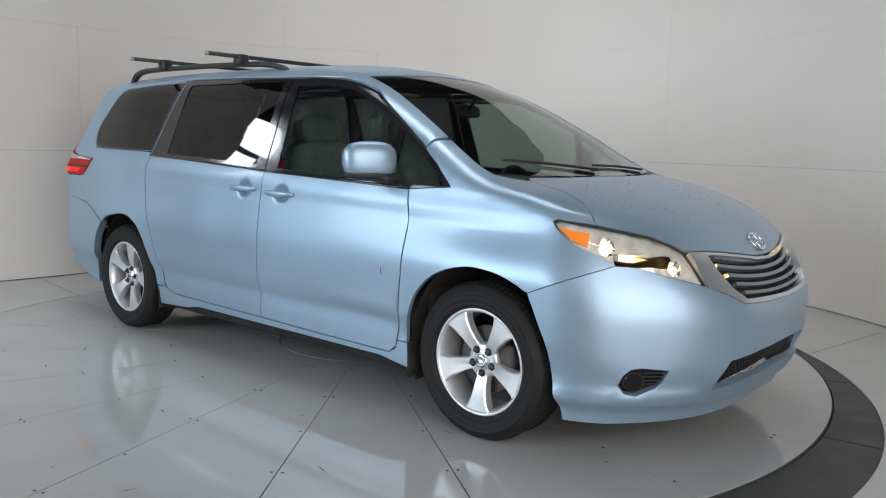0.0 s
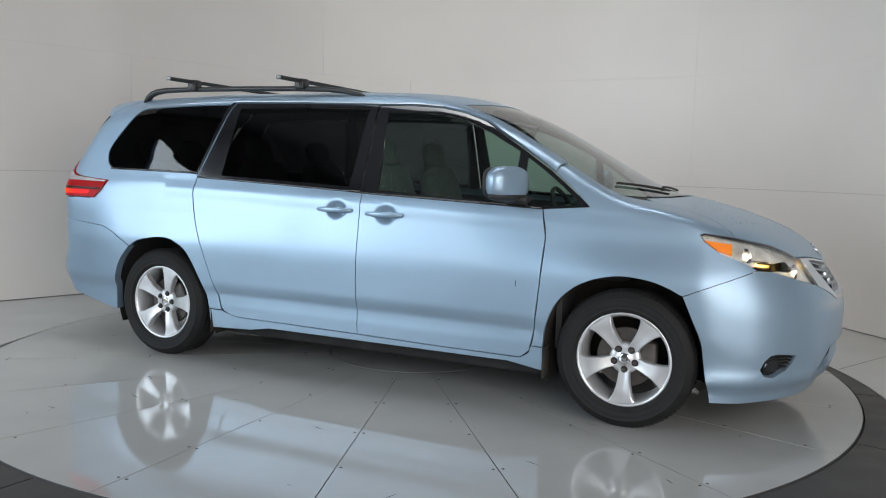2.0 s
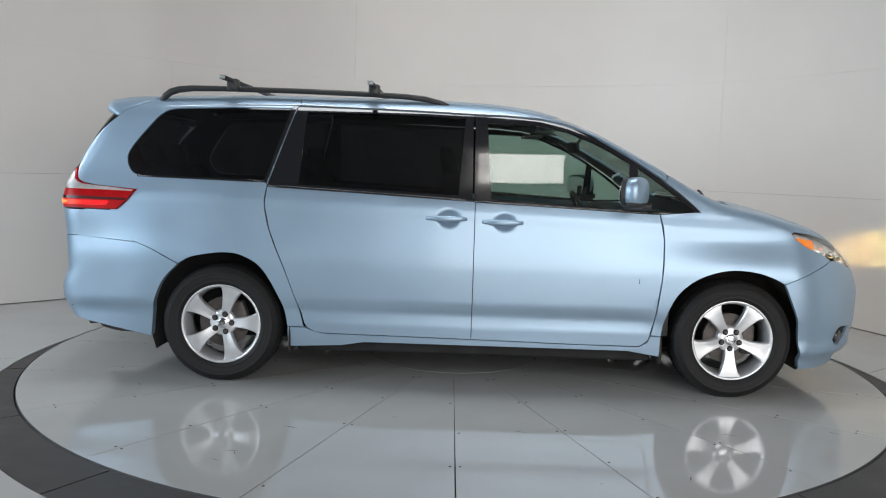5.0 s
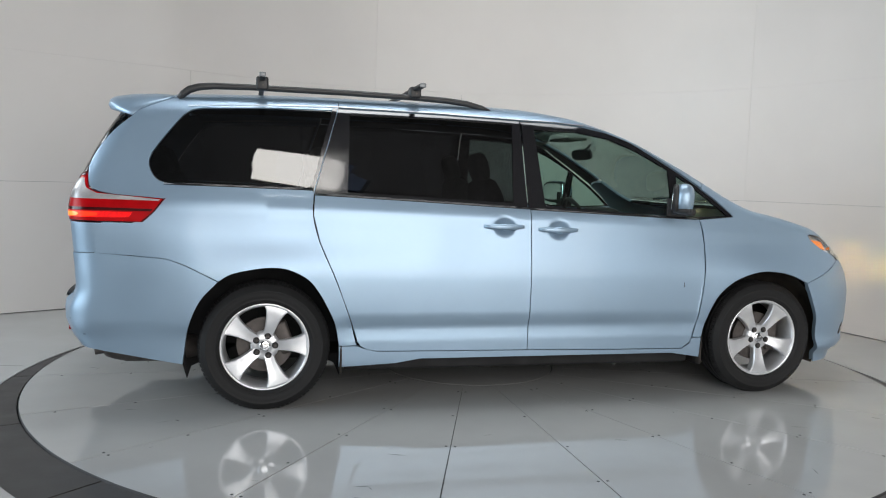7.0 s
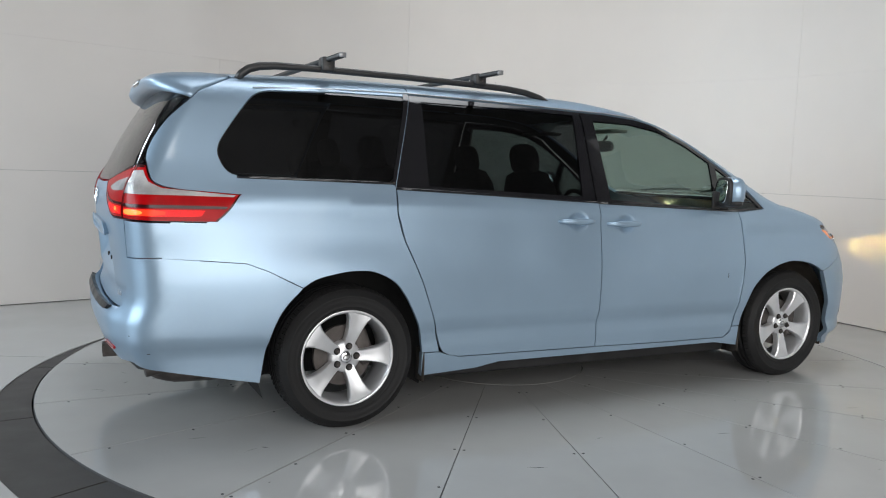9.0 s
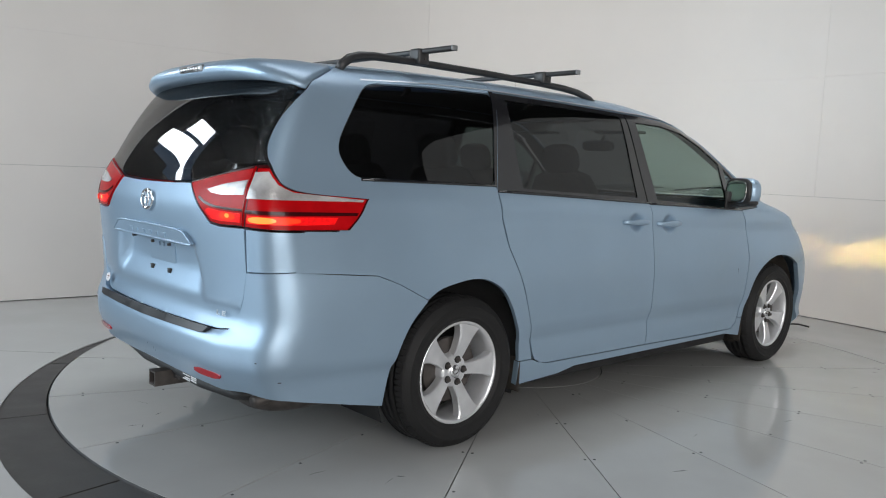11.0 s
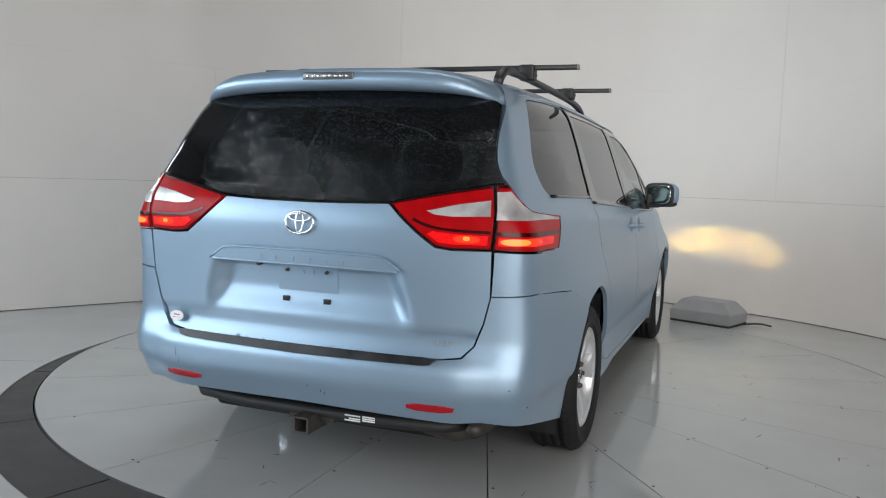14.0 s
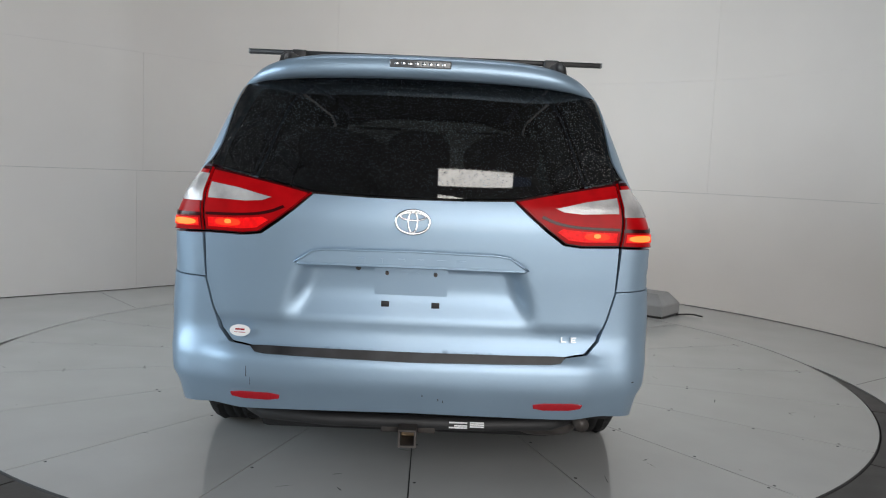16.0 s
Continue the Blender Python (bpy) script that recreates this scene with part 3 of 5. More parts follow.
WS_EDGE = [("T", 0.45, -0.585), ("T", 0.62, -0.615), ("T", 0.80, -0.650), ("T", 1.126, -0.715), ("T", 1.325, -0.748), ("T", 1.42, -0.755)]
ARCH_R = [(-1.757, 0.706), (-1.69, 0.745), (-1.58, 0.770), (-1.49, 0.779), (-1.40, 0.770), (-1.30, 0.722), (-1.24, 0.655), (-1.19, 0.570), (-1.14, 0.46), (-1.118, 0.345)]
ARCH_F = [(1.789, 0.690), (1.73, 0.722), (1.639, 0.753), (1.53, 0.767), (1.448, 0.763), (1.35, 0.738), (1.258, 0.692), (1.18, 0.62), (1.135, 0.54), (1.105, 0.45), (1.093, 0.36)]
ARCH_R, ARCH_F = flowing(ARCH_R), flowing(ARCH_F)
SEAM_F = [(0.751, 0.828), (0.83, 0.797), (0.907, 0.764), (0.97, 0.732), (1.033, 0.695)]
DOOR_GAP_F = [(1.034, 0.36), (1.050, 0.445), (1.077, 0.69), (1.087, 0.93), (1.060, 1.074)]
DOOR_GAP_R = [(-1.022, 0.345), (-1.037, 0.40), (-1.061, 0.49), (-1.141, 0.704), (-1.232, 0.913), (-1.268, 1.06), (-1.263, 1.168)]

DOOR_GAP_F, DOOR_GAP_R = flowing(DOOR_GAP_F, 3), flowing(DOOR_GAP_R, 3)


def handle_cup(uv, x, z):
    """The hollow pressed into a door behind its handle."""
    d = np.sqrt(((uv[:, 0] - x) / 0.064) ** 2 + ((uv[:, 1] - z) / 0.050) ** 2)
    return -0.024 * sstep(1.0, 0.6, d)


panel("front_door_skin", "S", [(-0.0245, 1.113), (1.055, 1.074), (1.083, 0.93), (1.073, 0.69), (1.046, 0.445), (1.018, 0.33), (0.97, 0.292), (0.5, 0.294), (-0.0245, 0.302)], PAINT, van, step=0.018, dent=lambda uv: handle_cup(uv, 0.1475, 1.002))
panel("sliding_door_skin", "S", [(-1.258, 1.166), (-0.60, 1.140), (-0.028, 1.115), (-0.028, 0.302), (-0.90, 0.311), (-0.955, 0.319), (-0.998, 0.340), (-1.018, 0.368), (-1.033, 0.42), (-1.057, 0.49), (-1.137, 0.704), (-1.228, 0.913), (-1.264, 1.06)], PAINT, van, step=0.018, dent=lambda uv: handle_cup(uv, -0.182, 1.015))
panel("front_door_frame", "S", FRAME_F, PIANO, van, holes=[WIN_F, WEDGE], gap=0.002, lift=-0.004, label="gloss black window frame")
panel("sliding_door_frame", "S", FRAME_R, PIANO, van, holes=[WIN_R], gap=0.002, lift=-0.004, label="gloss black window frame")
panel("front_window", "S", WIN_F, GLASS, van, gap=-0.003, depth=0, lift=-0.008, label="clear green-tinted glass beaded with rain")
panel("corner_window", "S", WEDGE, GLASS, van, gap=-0.003, depth=0, lift=-0.008)
panel("sliding_door_window", "S", WIN_R, TINTED, van, gap=-0.003, depth=0, lift=-0.008, label="dark privacy glass")
panel("quarter_window", "S", WIN_Q, TINTED, van, gap=0.004, depth=0.006, lift=-0.003, soft=1, label="dark privacy glass")
panel("quarter_pillar", "S", [(-1.266, 1.178), (-1.122, 1.655), (-1.150, 1.655), (-1.275, 1.21)], PIANO, van, gap=0.0, depth=0.003, lift=0.0025, step=0.02, label="gloss black strip beside the quarter window")
panel("quarter_panel", "S", ARCH_R + DOOR_GAP_R + [(-1.118, 1.657), (-1.115, 1.690), (-1.6, 1.695), (-2.01, 1.680), ("R", 0.725, 1.60)] + [("R", *p) for p in flowing([(0.717, 1.565), (0.66, 1.45), (0.638, 1.35), (0.645, 1.29), (0.664, 1.252), (0.70, 1.188), (0.736, 1.160)], 4)] + [ (-2.25, 1.142), (-2.088, 1.132), (-2.115, 1.07), (-2.185, 1.002), (-2.336, 1.006), (-2.372, 0.846), (-2.20, 0.836), (-2.013, 0.822), (-1.914, 0.785)], PAINT, van, holes=[WIN_Q], depth=0.02)
panel("fender", "P", [("S", *p) for p in DOOR_GAP_F] + [("S", 1.30, 1.094), ("S", 1.20, 1.186), ("S", 1.10, 1.262), ("T", 1.15, -0.722), ("T", 1.325, -0.752), ("T", 1.43, -0.760), ("T", 1.56, -0.665), ("T", 1.75, -0.672), ("T", 1.86, -0.712), ("T", 1.945, -0.778)]
      + HEADF[2:0:-1] + [HEADF[0]] + HEADF[:9:-1] + [("F", *p) for p in SEAM_F] + [("S", *p) for p in ARCH_F[2:]], PAINT, van, depth=0.02)
panel("sill", "S", [(-1.118, 0.341), (-1.018, 0.341), (-0.98, 0.326), (-0.90, 0.307), (-0.02, 0.298), (0.5, 0.290), (0.97, 0.288), (1.018, 0.318), (1.030, 0.356), (1.092, 0.355), (1.092, 0.232), (0.9, 0.262), (-0.66, 0.262), (-0.80, 0.238), (-1.116, 0.222)], PAINT, van, depth=0.03)
ROOF_SIDE = [("S", 1.10, 1.268), ("S", 0.902, 1.398), ("S", 0.656, 1.548), ("S", 0.52, 1.594), ("S", 0.367, 1.622), ("S", 0.15, 1.638), ("S", -0.04, 1.641), ("S", -1.112, 1.664), ("S", -1.112, 1.692), ("T", -1.112, -0.60), ("T", -0.5, -0.605), ("T", 0.0, -0.600), ("T", 0.30, -0.588)] + WS_EDGE[:3] + [("T", 1.126, -0.715)]
panel("roof_side", "P", ROOF_SIDE, PAINT, van, gap=0.0015)
panel("roof_rear_side", "P", [("S", -1.118, 1.692), ("S", -1.6, 1.697), ("S", -2.01, 1.683), ("T", -2.02, -0.55), ("T", -1.6, -0.585), ("T", -1.118, -0.60)], PAINT, van, gap=0.0015)
panel("roof", "T", [(-2.02, 0), (-2.02, -0.55), (-1.6, -0.585), (-1.118, -0.60), (-0.5, -0.605), (0.0, -0.600), (0.30, -0.588), (0.45, -0.585), (0.50, -0.40), (0.53, -0.2), (0.535, 0)], PAINT, van, whole=True, gap=0.0015)
panel("windscreen", "T", [(0.535, 0), (0.53, -0.2), (0.50, -0.40), (0.45, -0.585)] + [p[1:] for p in WS_EDGE[1:]] + [(1.50, -0.60), (1.575, -0.392), (1.61, -0.2), (1.625, 0)], SHIELD, van, whole=True, gap=0.004, depth=0.0, lift=-0.003, label="clear windscreen beaded with rain")
# gloss black strip stands in for the headliner's dark reflection in the glass
panel("windscreen_reflection_band", "T", [(0.535, 0), (0.53, -0.2), (0.50, -0.40), (0.45, -0.585), (0.62, -0.615), (0.62, -0.56), (0.575, -0.4), (0.60, -0.2), (0.605, 0)], PIANO, van, whole=True, gap=0.004, depth=0, lift=-0.008)
panel("hood", "T", [(1.66, 0), (1.645, -0.2), (1.605, -0.40), (1.53, -0.62), (1.565, -0.66), (1.75, -0.667), (1.86, -0.707), (1.938, -0.772)] + HEADF[2:6] + [("F", 0.489, 0.880), ("F", 0.40, 0.876), ("F", 0.327, 0.868), ("F", 0.2, 0.850), ("F", 0.1, 0.834), ("F", 0.0, 0.829)], PAINT, van, whole=True, depth=0.02)
panel("cowl", "T", [(1.61, 0), (1.595, -0.2), (1.56, -0.40), (1.43, -0.70), (1.43, -0.755), (1.53, -0.63), (1.605, -0.405), (1.645, -0.2), (1.66, 0)], BLACK, van, whole=True, gap=0.001, lift=-0.012, label="black plastic cowl under the wipers")
panel("headlamp_lens", "F", HEAD, LENS, van, gap=0.002, depth=0.0, soft=1, label="clear headlamp lens, lit")
panel("headlamp_bowl", "F", HEAD, LAMPCUP, van, holes=[[(0.520, 0.810), (0.770, 0.810), (0.770, 0.894), (0.520, 0.894)]], gap=-0.02, depth=0.0, lift=-0.032, label="faceted bright reflector", dent=lambda uv: 0.009 * np.sin(uv[:, 0] * 52) * np.sin(uv[:, 1] * 70))
panel("amber_lamp", "F", [(0.935, 0.965), (0.82, 0.952), (0.835, 0.898), (0.888, 0.918)], AMBER, van, gap=0.002, depth=0.03, lift=-0.010)
panel("headlamp_trim", "F", HEAD, BLACK, van, holes=[[(p[0] + (0.70 - p[0]) * 0.03, p[1] + (0.875 - p[1]) * 0.05) for p in HEAD]], gap=0.001, depth=0.012, lift=-0.003)
GRILLE = [(0.0, 0.822), (0.1, 0.827), (0.2, 0.843), (0.327, 0.861), (0.40, 0.868), (0.478, 0.872), (0.470, 0.815), (0.448, 0.742), (0.36, 0.700), (0.31, 0.668), (0.2, 0.660), (0.0, 0.655)]
GRILLE_IN = [(0.40, 0.855), (0.327, 0.850), (0.2, 0.831), (0.1, 0.815), (0.0, 0.810), (-0.1, 0.815), (-0.2, 0.831), (-0.327, 0.850), (-0.40, 0.855), (-0.385, 0.80), (-0.345, 0.73), (-0.29, 0.685), (0.0, 0.672), (0.29, 0.685), (0.345, 0.73), (0.385, 0.80)]
panel("grille_surround", "F", GRILLE, SILVER, van, holes=[GRILLE_IN], whole=True, depth=0.04, lift=0.004, label="silver grille surround")
panel("grille_back", "F", [(0.0, 0.815), (0.2, 0.84), (0.40, 0.86), (0.385, 0.79), (0.345, 0.72), (0.29, 0.675), (0.0, 0.665)], DARK, van, whole=True, depth=0, lift=-0.05)
INTAKE = [(0.415, 0.318), (0.398, 0.37), (0.362, 0.440), (0.2, 0.460), (0.0, 0.466), (-0.2, 0.460), (-0.362, 0.440), (-0.398, 0.37), (-0.415, 0.318), (-0.286, 0.340), (0.0, 0.362), (0.286, 0.340)]
FOG = [(0.735, 0.357), (0.722, 0.40), (0.700, 0.424), (0.67, 0.431), (0.584, 0.420), (0.600, 0.375), (0.619, 0.347), (0.678, 0.317), (0.715, 0.325)]
FOGM = [(-a, z) for a, z in FOG]
panel("front_bumper", "F", [(0.0, 0.20), (0.193, 0.19), (0.425, 0.182), (0.767, 0.176), (0.893, 0.178), *flowing([(0.893, 0.178), (0.925, 0.30), (0.954, 0.459), (0.992, 0.575), (1.033, 0.693)])[1:-1]] + [(u, z - 0.002) for u, z in SEAM_F[::-1]] + HEAD[9:6:-1] + GRILLE[8:], PAINT, van,
      holes=[INTAKE, FOG, FOGM], whole=True, depth=0.03, dent=lambda uv: 0.02 * np.exp(-((uv[:, 1] - 0.29) / 0.035) ** 2) * (np.abs(uv[:, 0]) > 0.44) - 0.012 * np.exp(-((uv[:, 1] - 0.225) / 0.03) ** 2))
panel("intake_back", "F", [(0.0, 0.485), (0.39, 0.455), (0.42, 0.30), (0.0, 0.345)], DARK, van, whole=True, depth=0, lift=-0.06)
panel("fog_recess", "F", [(0.745, 0.345), (0.73, 0.42), (0.68, 0.44), (0.575, 0.428), (0.60, 0.34), (0.678, 0.308)], BLACK, van, depth=0, lift=-0.035)

# rear
GLASS_R = [(0.0, 1.625), (0.3, 1.625), (0.52, 1.617), (0.64, 1.606), *flowing([(0.695, 1.566), (0.657, 1.45), (0.635, 1.35), (0.642, 1.29), (0.656, 1.258)], 4), (0.62, 1.252), (0.449, 1.208), (0.314, 1.173), (0.15, 1.166), (0.0, 1.164)]
panel("rear_window", "R", GLASS_R, REARGLASS, van, whole=True, gap=0.003, depth=0.006, label="black privacy glass beaded with rain")
LAMP_IN = [(0.316, 1.170), (0.449, 1.205), (0.618, 1.247), (0.602, 1.014), (0.50, 1.010), (0.455, 1.018), (0.404, 1.067), (0.36, 1.115)]
LAMP_OUT = [(0.624, 1.249), *flowing([(0.658, 1.250), (0.697, 1.188), (0.736, 1.158), (0.80, 1.146), (0.880, 1.138), (0.964, 1.130)], 3), *flowing([(0.960, 1.122), (0.935, 1.06), (0.899, 1.005)], 3), (0.75, 1.007), (0.606, 1.013)]
panel("tailgate", "R", [(0.0, 1.158), (0.15, 1.160), (0.310, 1.166), (0.354, 1.110), (0.400, 1.060), (0.452, 1.011), (0.50, 1.004), (0.604, 1.007), (0.608, 0.832), (0.594, 0.735), (0.572, 0.65), (0.535, 0.606), (0.48, 0.595), (0.0, 0.589)], PAINT, van, whole=True, depth=0.02, step=0.022,
      dent=lambda uv: -0.050 * sstep(0.345, 0.285, np.abs(uv[:, 0]) - (0.92 - uv[:, 1]) * 0.32) * sstep(0.935, 0.90, uv[:, 1]) * sstep(0.66, 0.82, uv[:, 1]) - 0.012 * sstep(0.700, 0.672, uv[:, 1]))
panel("tail_lamp_inner", "R", LAMP_IN, REDLENS, van, gap=0.002, lift=0.004, label="red tail lamp on the tailgate, lit")
for rim_loop, at in ((LAMP_IN, (0.52, 1.10)), (LAMP_OUT, (0.74, 1.08))):
    panel("tail_lamp_rim", "R", rim_loop, REDDARK, van, holes=[[(p[0] + (at[0] - p[0]) * 0.055, p[1] + (at[1] - p[1]) * 0.085) for p in rim_loop]], gap=0.002, lift=0.0055, depth=0.002, step=0.02, label="dark red border")
panel("tail_lamp_inner_window", "R", [(0.425, 1.146), (0.52, 1.174), (0.607, 1.192), (0.602, 1.132), (0.50, 1.126), (0.45, 1.131)], WHITELENS, van, gap=0.002, lift=0.007, depth=0.003, step=0.02)
panel("tail_lamp_inner_band", "R", flowing([(0.392, 1.118), (0.425, 1.100), (0.47, 1.088), (0.53, 1.083), (0.600, 1.082)], 3) + flowing([(0.600, 1.072), (0.53, 1.073), (0.47, 1.078), (0.425, 1.089), (0.385, 1.110)], 3), REDDARK, van, gap=0.0, lift=0.0065, depth=0.002, step=0.02)
panel("tail_lamp_inner_glow", "R", [(0.445, 1.074), (0.50, 1.067), (0.594, 1.064), (0.592, 1.030), (0.50, 1.028), (0.462, 1.034), (0.43, 1.062)], REDLIT, van, gap=0.0, lift=0.0065, depth=0.002, step=0.02)
panel("tail_lamp_inner_halo", "R", [(0.505, 1.063), (0.573, 1.062), (0.573, 1.036), (0.505, 1.036)], REDMID, van, gap=0.0, lift=0.0075, depth=0.001, step=0.02, soft=2)
panel("tail_lamp_inner_bulb", "R", [(0.53, 1.060), (0.548, 1.060), (0.548, 1.044), (0.53, 1.044)], REDHOT, van, gap=0.0, lift=0.0085, depth=0.001, step=0.02, soft=2)
panel("tail_lamp_outer", "R", LAMP_OUT, REDLENS, van, gap=0.002, lift=0.004, label="red and clear wrap-round tail lamp, lit")
panel("tail_lamp_outer_window", "R", [(0.622, 1.222), (0.664, 1.226), (0.697, 1.176), (0.736, 1.150), (0.88, 1.132), (0.945, 1.126), (0.94, 1.114), (0.75, 1.118), (0.612, 1.120)], WHITELENS, van, gap=0.002, lift=0.007, depth=0.003, step=0.02)
panel("tail_lamp_outer_band", "R", [(0.612, 1.080), (0.75, 1.078), (0.925, 1.074), (0.92, 1.062), (0.75, 1.064), (0.61, 1.067)], REDDARK, van, gap=0.0, lift=0.0065, depth=0.002, step=0.02)
panel("tail_lamp_outer_glow", "R", [(0.620, 1.060), (0.80, 1.058), (0.86, 1.056), (0.85, 1.030), (0.80, 1.028), (0.619, 1.030)], REDLIT, van, gap=0.0, lift=0.0065, depth=0.002, step=0.02)
panel("tail_lamp_outer_halo", "R", [(0.621, 1.059), (0.76, 1.056), (0.76, 1.031), (0.621, 1.031)], REDMID, van, gap=0.0, lift=0.0075, depth=0.001, step=0.02, soft=1)
panel("tail_lamp_outer_bulb", "R", [(0.626, 1.057), (0.705, 1.055), (0.705, 1.033), (0.626, 1.033)], REDHOT, van, gap=0.0, lift=0.0085, depth=0.001, step=0.02, soft=2)
panel("rear_corner_panel", "R", [(0.611, 1.005), ("S", -2.330, 1.000), ("S", -2.370, 0.850), (0.611, 0.841)], PAINT, van, depth=0.02)
panel("rear_bumper", "R", [(0.0, 0.583), (0.48, 0.589), (0.54, 0.601), (0.576, 0.648), (0.597, 0.735), (0.611, 0.838), ("S", -2.374, 0.848), ("S", -2.20, 0.834), ("S", -2.013, 0.820), ("S", -1.914, 0.783), *[("S", *p) for p in flowing([(-1.759, 0.704), (-1.853, 0.597), (-1.912, 0.448), (-1.94, 0.255)])],
      ("S", -2.366, 0.335), (0.60, 0.350), (0.3, 0.362), (0.0, 0.368)], PAINT, van, whole=True, depth=0.05, lift=0.004, dent=lambda uv: 0.022 * sstep(0.60, 0.57, uv[:, 1]) * sstep(0.62, 0.5, np.abs(uv[:, 0])) - 0.014 * sstep(0.46, 0.42, uv[:, 1]))
panel("step_pad", "R", [(0.0, 0.590), (0.44, 0.592), (0.475, 0.588), (0.455, 0.566), (0.43, 0.562), (0.0, 0.556)], SCUFFED, van, whole=True, depth=0.02, lift=0.035, label="scuffed black step pad on the bumper")
panel("bumper_reflector", "R", [(0.385, 0.425), (0.527, 0.425), (0.52, 0.400), (0.39, 0.400)], REFLECTOR, van, depth=0.012, lift=0.019, soft=1, step=0.02, label="red reflector")
# ---- the minivan: trim, lamps and fittings ----
def on_skin(chart, u, v, lift=0.0, side=1):
    """A pose on the skin: z along the outward normal, x along the chart's first way."""
    p = skin(chart, [(u, v)])
    n = skin_normal(p)[0]
    q = skin(chart, [(u + 0.01, v)])[0] - p[0]
    p = Vector(p[0] + n * lift)
    n, q = Vector(n), Vector(q).normalized()
    yv = n.cross(q).normalized()
    q = yv.cross(n)
    m = Matrix(((q.x, yv.x, n.x, p.x), (q.y, yv.y, n.y, p.y), (q.z, yv.z, n.z, p.z), (0, 0, 0, 1)))
    return Matrix.Diagonal((1, side, 1, 1)) @ m


def placed(bm, m):
    bmesh.ops.transform(bm, matrix=m, verts=bm.verts)
    if m.to_3x3().determinant() < 0:
        bmesh.ops.reverse_faces(bm, faces=bm.faces)
    return bm


def blob(sx, sy, sz, power=3.0, seg=24):
    """A rounded block: a ball pressed towards a box."""
    bm = bmesh.new()
    bmesh.ops.create_uvsphere(bm, u_segments=seg, v_segments=seg // 2, radius=1)
    for v in bm.verts:
        k = (abs(v.co.x) ** power + abs(v.co.y) ** power + abs(v.co.z) ** power) ** (-1 / power)
        v.co = Vector((v.co.x * k * sx, v.co.y * k * sy, v.co.z * k * sz))
    for f in bm.faces:
        f.smooth = True
    return bm


def disc_bm(r, h, seg=24, bevel=0.0):
    bm = bmesh.new()
    bmesh.ops.create_cone(bm, cap_ends=True, segments=seg, radius1=r, radius2=r - bevel, depth=h)
    return bm


for side in (1, -1):
    # door handles, each a grip over its hollow
    for x0, x1, z in ((0.017, 0.258, 1.002), (-0.312, -0.072, 1.015)):
        grip = bmesh.new()
        rows = []
        for k in range(13):
            u = k / 12
            x = x0 + (x1 - x0) * u
            p = skin("S", [(x, z)])[0]
            out = 0.006 + 0.030 * math.sin(math.pi * u) ** 0.5
            h = 0.009 + 0.008 * math.sin(math.pi * u)
            rows.append([grip.verts.new((x, side * (p[1] - out + 0.012 * c), z + h * s)) for c, s in ((1.0, 0.7), (0.2, 1.0), (-0.3, 0.6), (-0.3, -0.6), (0.2, -1.0), (1.0, -0.7))])
        for a, b in zip(rows, rows[1:]):
            for i in range(6):
                grip.faces.new((a[i], a[(i + 1) % 6], b[(i + 1) % 6], b[i]))
        grip.faces.new(rows[0]), grip.faces.new(rows[-1][::-1])
        bmesh.ops.recalc_face_normals(grip, faces=grip.faces)
        for f in grip.faces:
            f.smooth = True
        part("door_handle", grip, PAINT, van)

    # door mirrors
    at = Matrix.Translation((0.893, side * -1.005, 1.202)) @ Matrix.Rotation(radians(-28 * side), 4, "Z")
    mirror = part("door_mirror", placed(blob(0.058, 0.128, 0.088, 3.0), at), PAINT, van, "body-coloured door mirror")
    part("mirror_base", box_bm(0.86, 0.99, -0.05, 0.05, -0.018, 0.018, 0.012, 2, Matrix.Translation((0.0, side * -0.94, 1.120))), BLACK, mirror)
    part("mirror_lower", placed(blob(0.052, 0.118, 0.028, 2.6), at @ Matrix.Translation((0, 0, -0.066))), BLACK, mirror)
    part("mirror_frame", placed(blob(0.020, 0.124, 0.084, 4), at @ Matrix.Translation((-0.046, 0, 0))), BLACK, mirror)
    part("mirror_glass", placed(blob(0.004, 0.110, 0.070, 4), at @ Matrix.Translation((-0.0665, 0, 0)) @ Matrix.Rotation(radians(4), 4, "Y")), CHROME, mirror)
    part("mirror_sail", box_bm(-0.07, 0.06, -0.008, 0.008, -0.06, 0.06, 0.005, 2, Matrix.Translation((0.91, side * -0.905, 1.14))), BLACK, mirror)

    # roof rails
    rail = [(-1.985, 1.682), (-1.965, 1.712), (-1.93, 1.738), (-1.88, 1.754), (-1.80, 1.763), (-1.6, 1.766), (-1.1, 1.764), (-0.68, 1.757), (-0.48, 1.750), (-0.35, 1.738), (-0.25, 1.716), (-0.19, 1.690)]
    rr = part("roof_rail", tube_mesh("roof_rail", [(x, side * -0.597, z - 0.010) for x, z in rail], [0.022, 0.024, 0.025, 0.024, 0.022, 0.020, 0.020, 0.020, 0.021, 0.021, 0.019, 0.016], 10, 0.85), RACK, van, "black roof rail")

    # window seals along the belt and the roof drip
    for pts in ([(-2.04, 1.208), (-1.66, 1.203), (-1.27, 1.196)], [(-1.26, 1.172), (-0.65, 1.147), (-0.04, 1.120)], [(-0.03, 1.117), (0.5, 1.098), (1.05, 1.078)]):
        path = [skin("S", [p])[0] + skin_normal(skin("S", [p]))[0] * 0.002 for p in dense(pts + pts[-2:0:-1], 0.1)[: max(2, int(len(dense(pts + pts[-2:0:-1], 0.1)) / 2) + 1)]]
        part("belt_seal", tube_mesh("belt_seal", [(p[0], p[1] * side, p[2]) for p in path], 0.007, 8), PIANO, van)
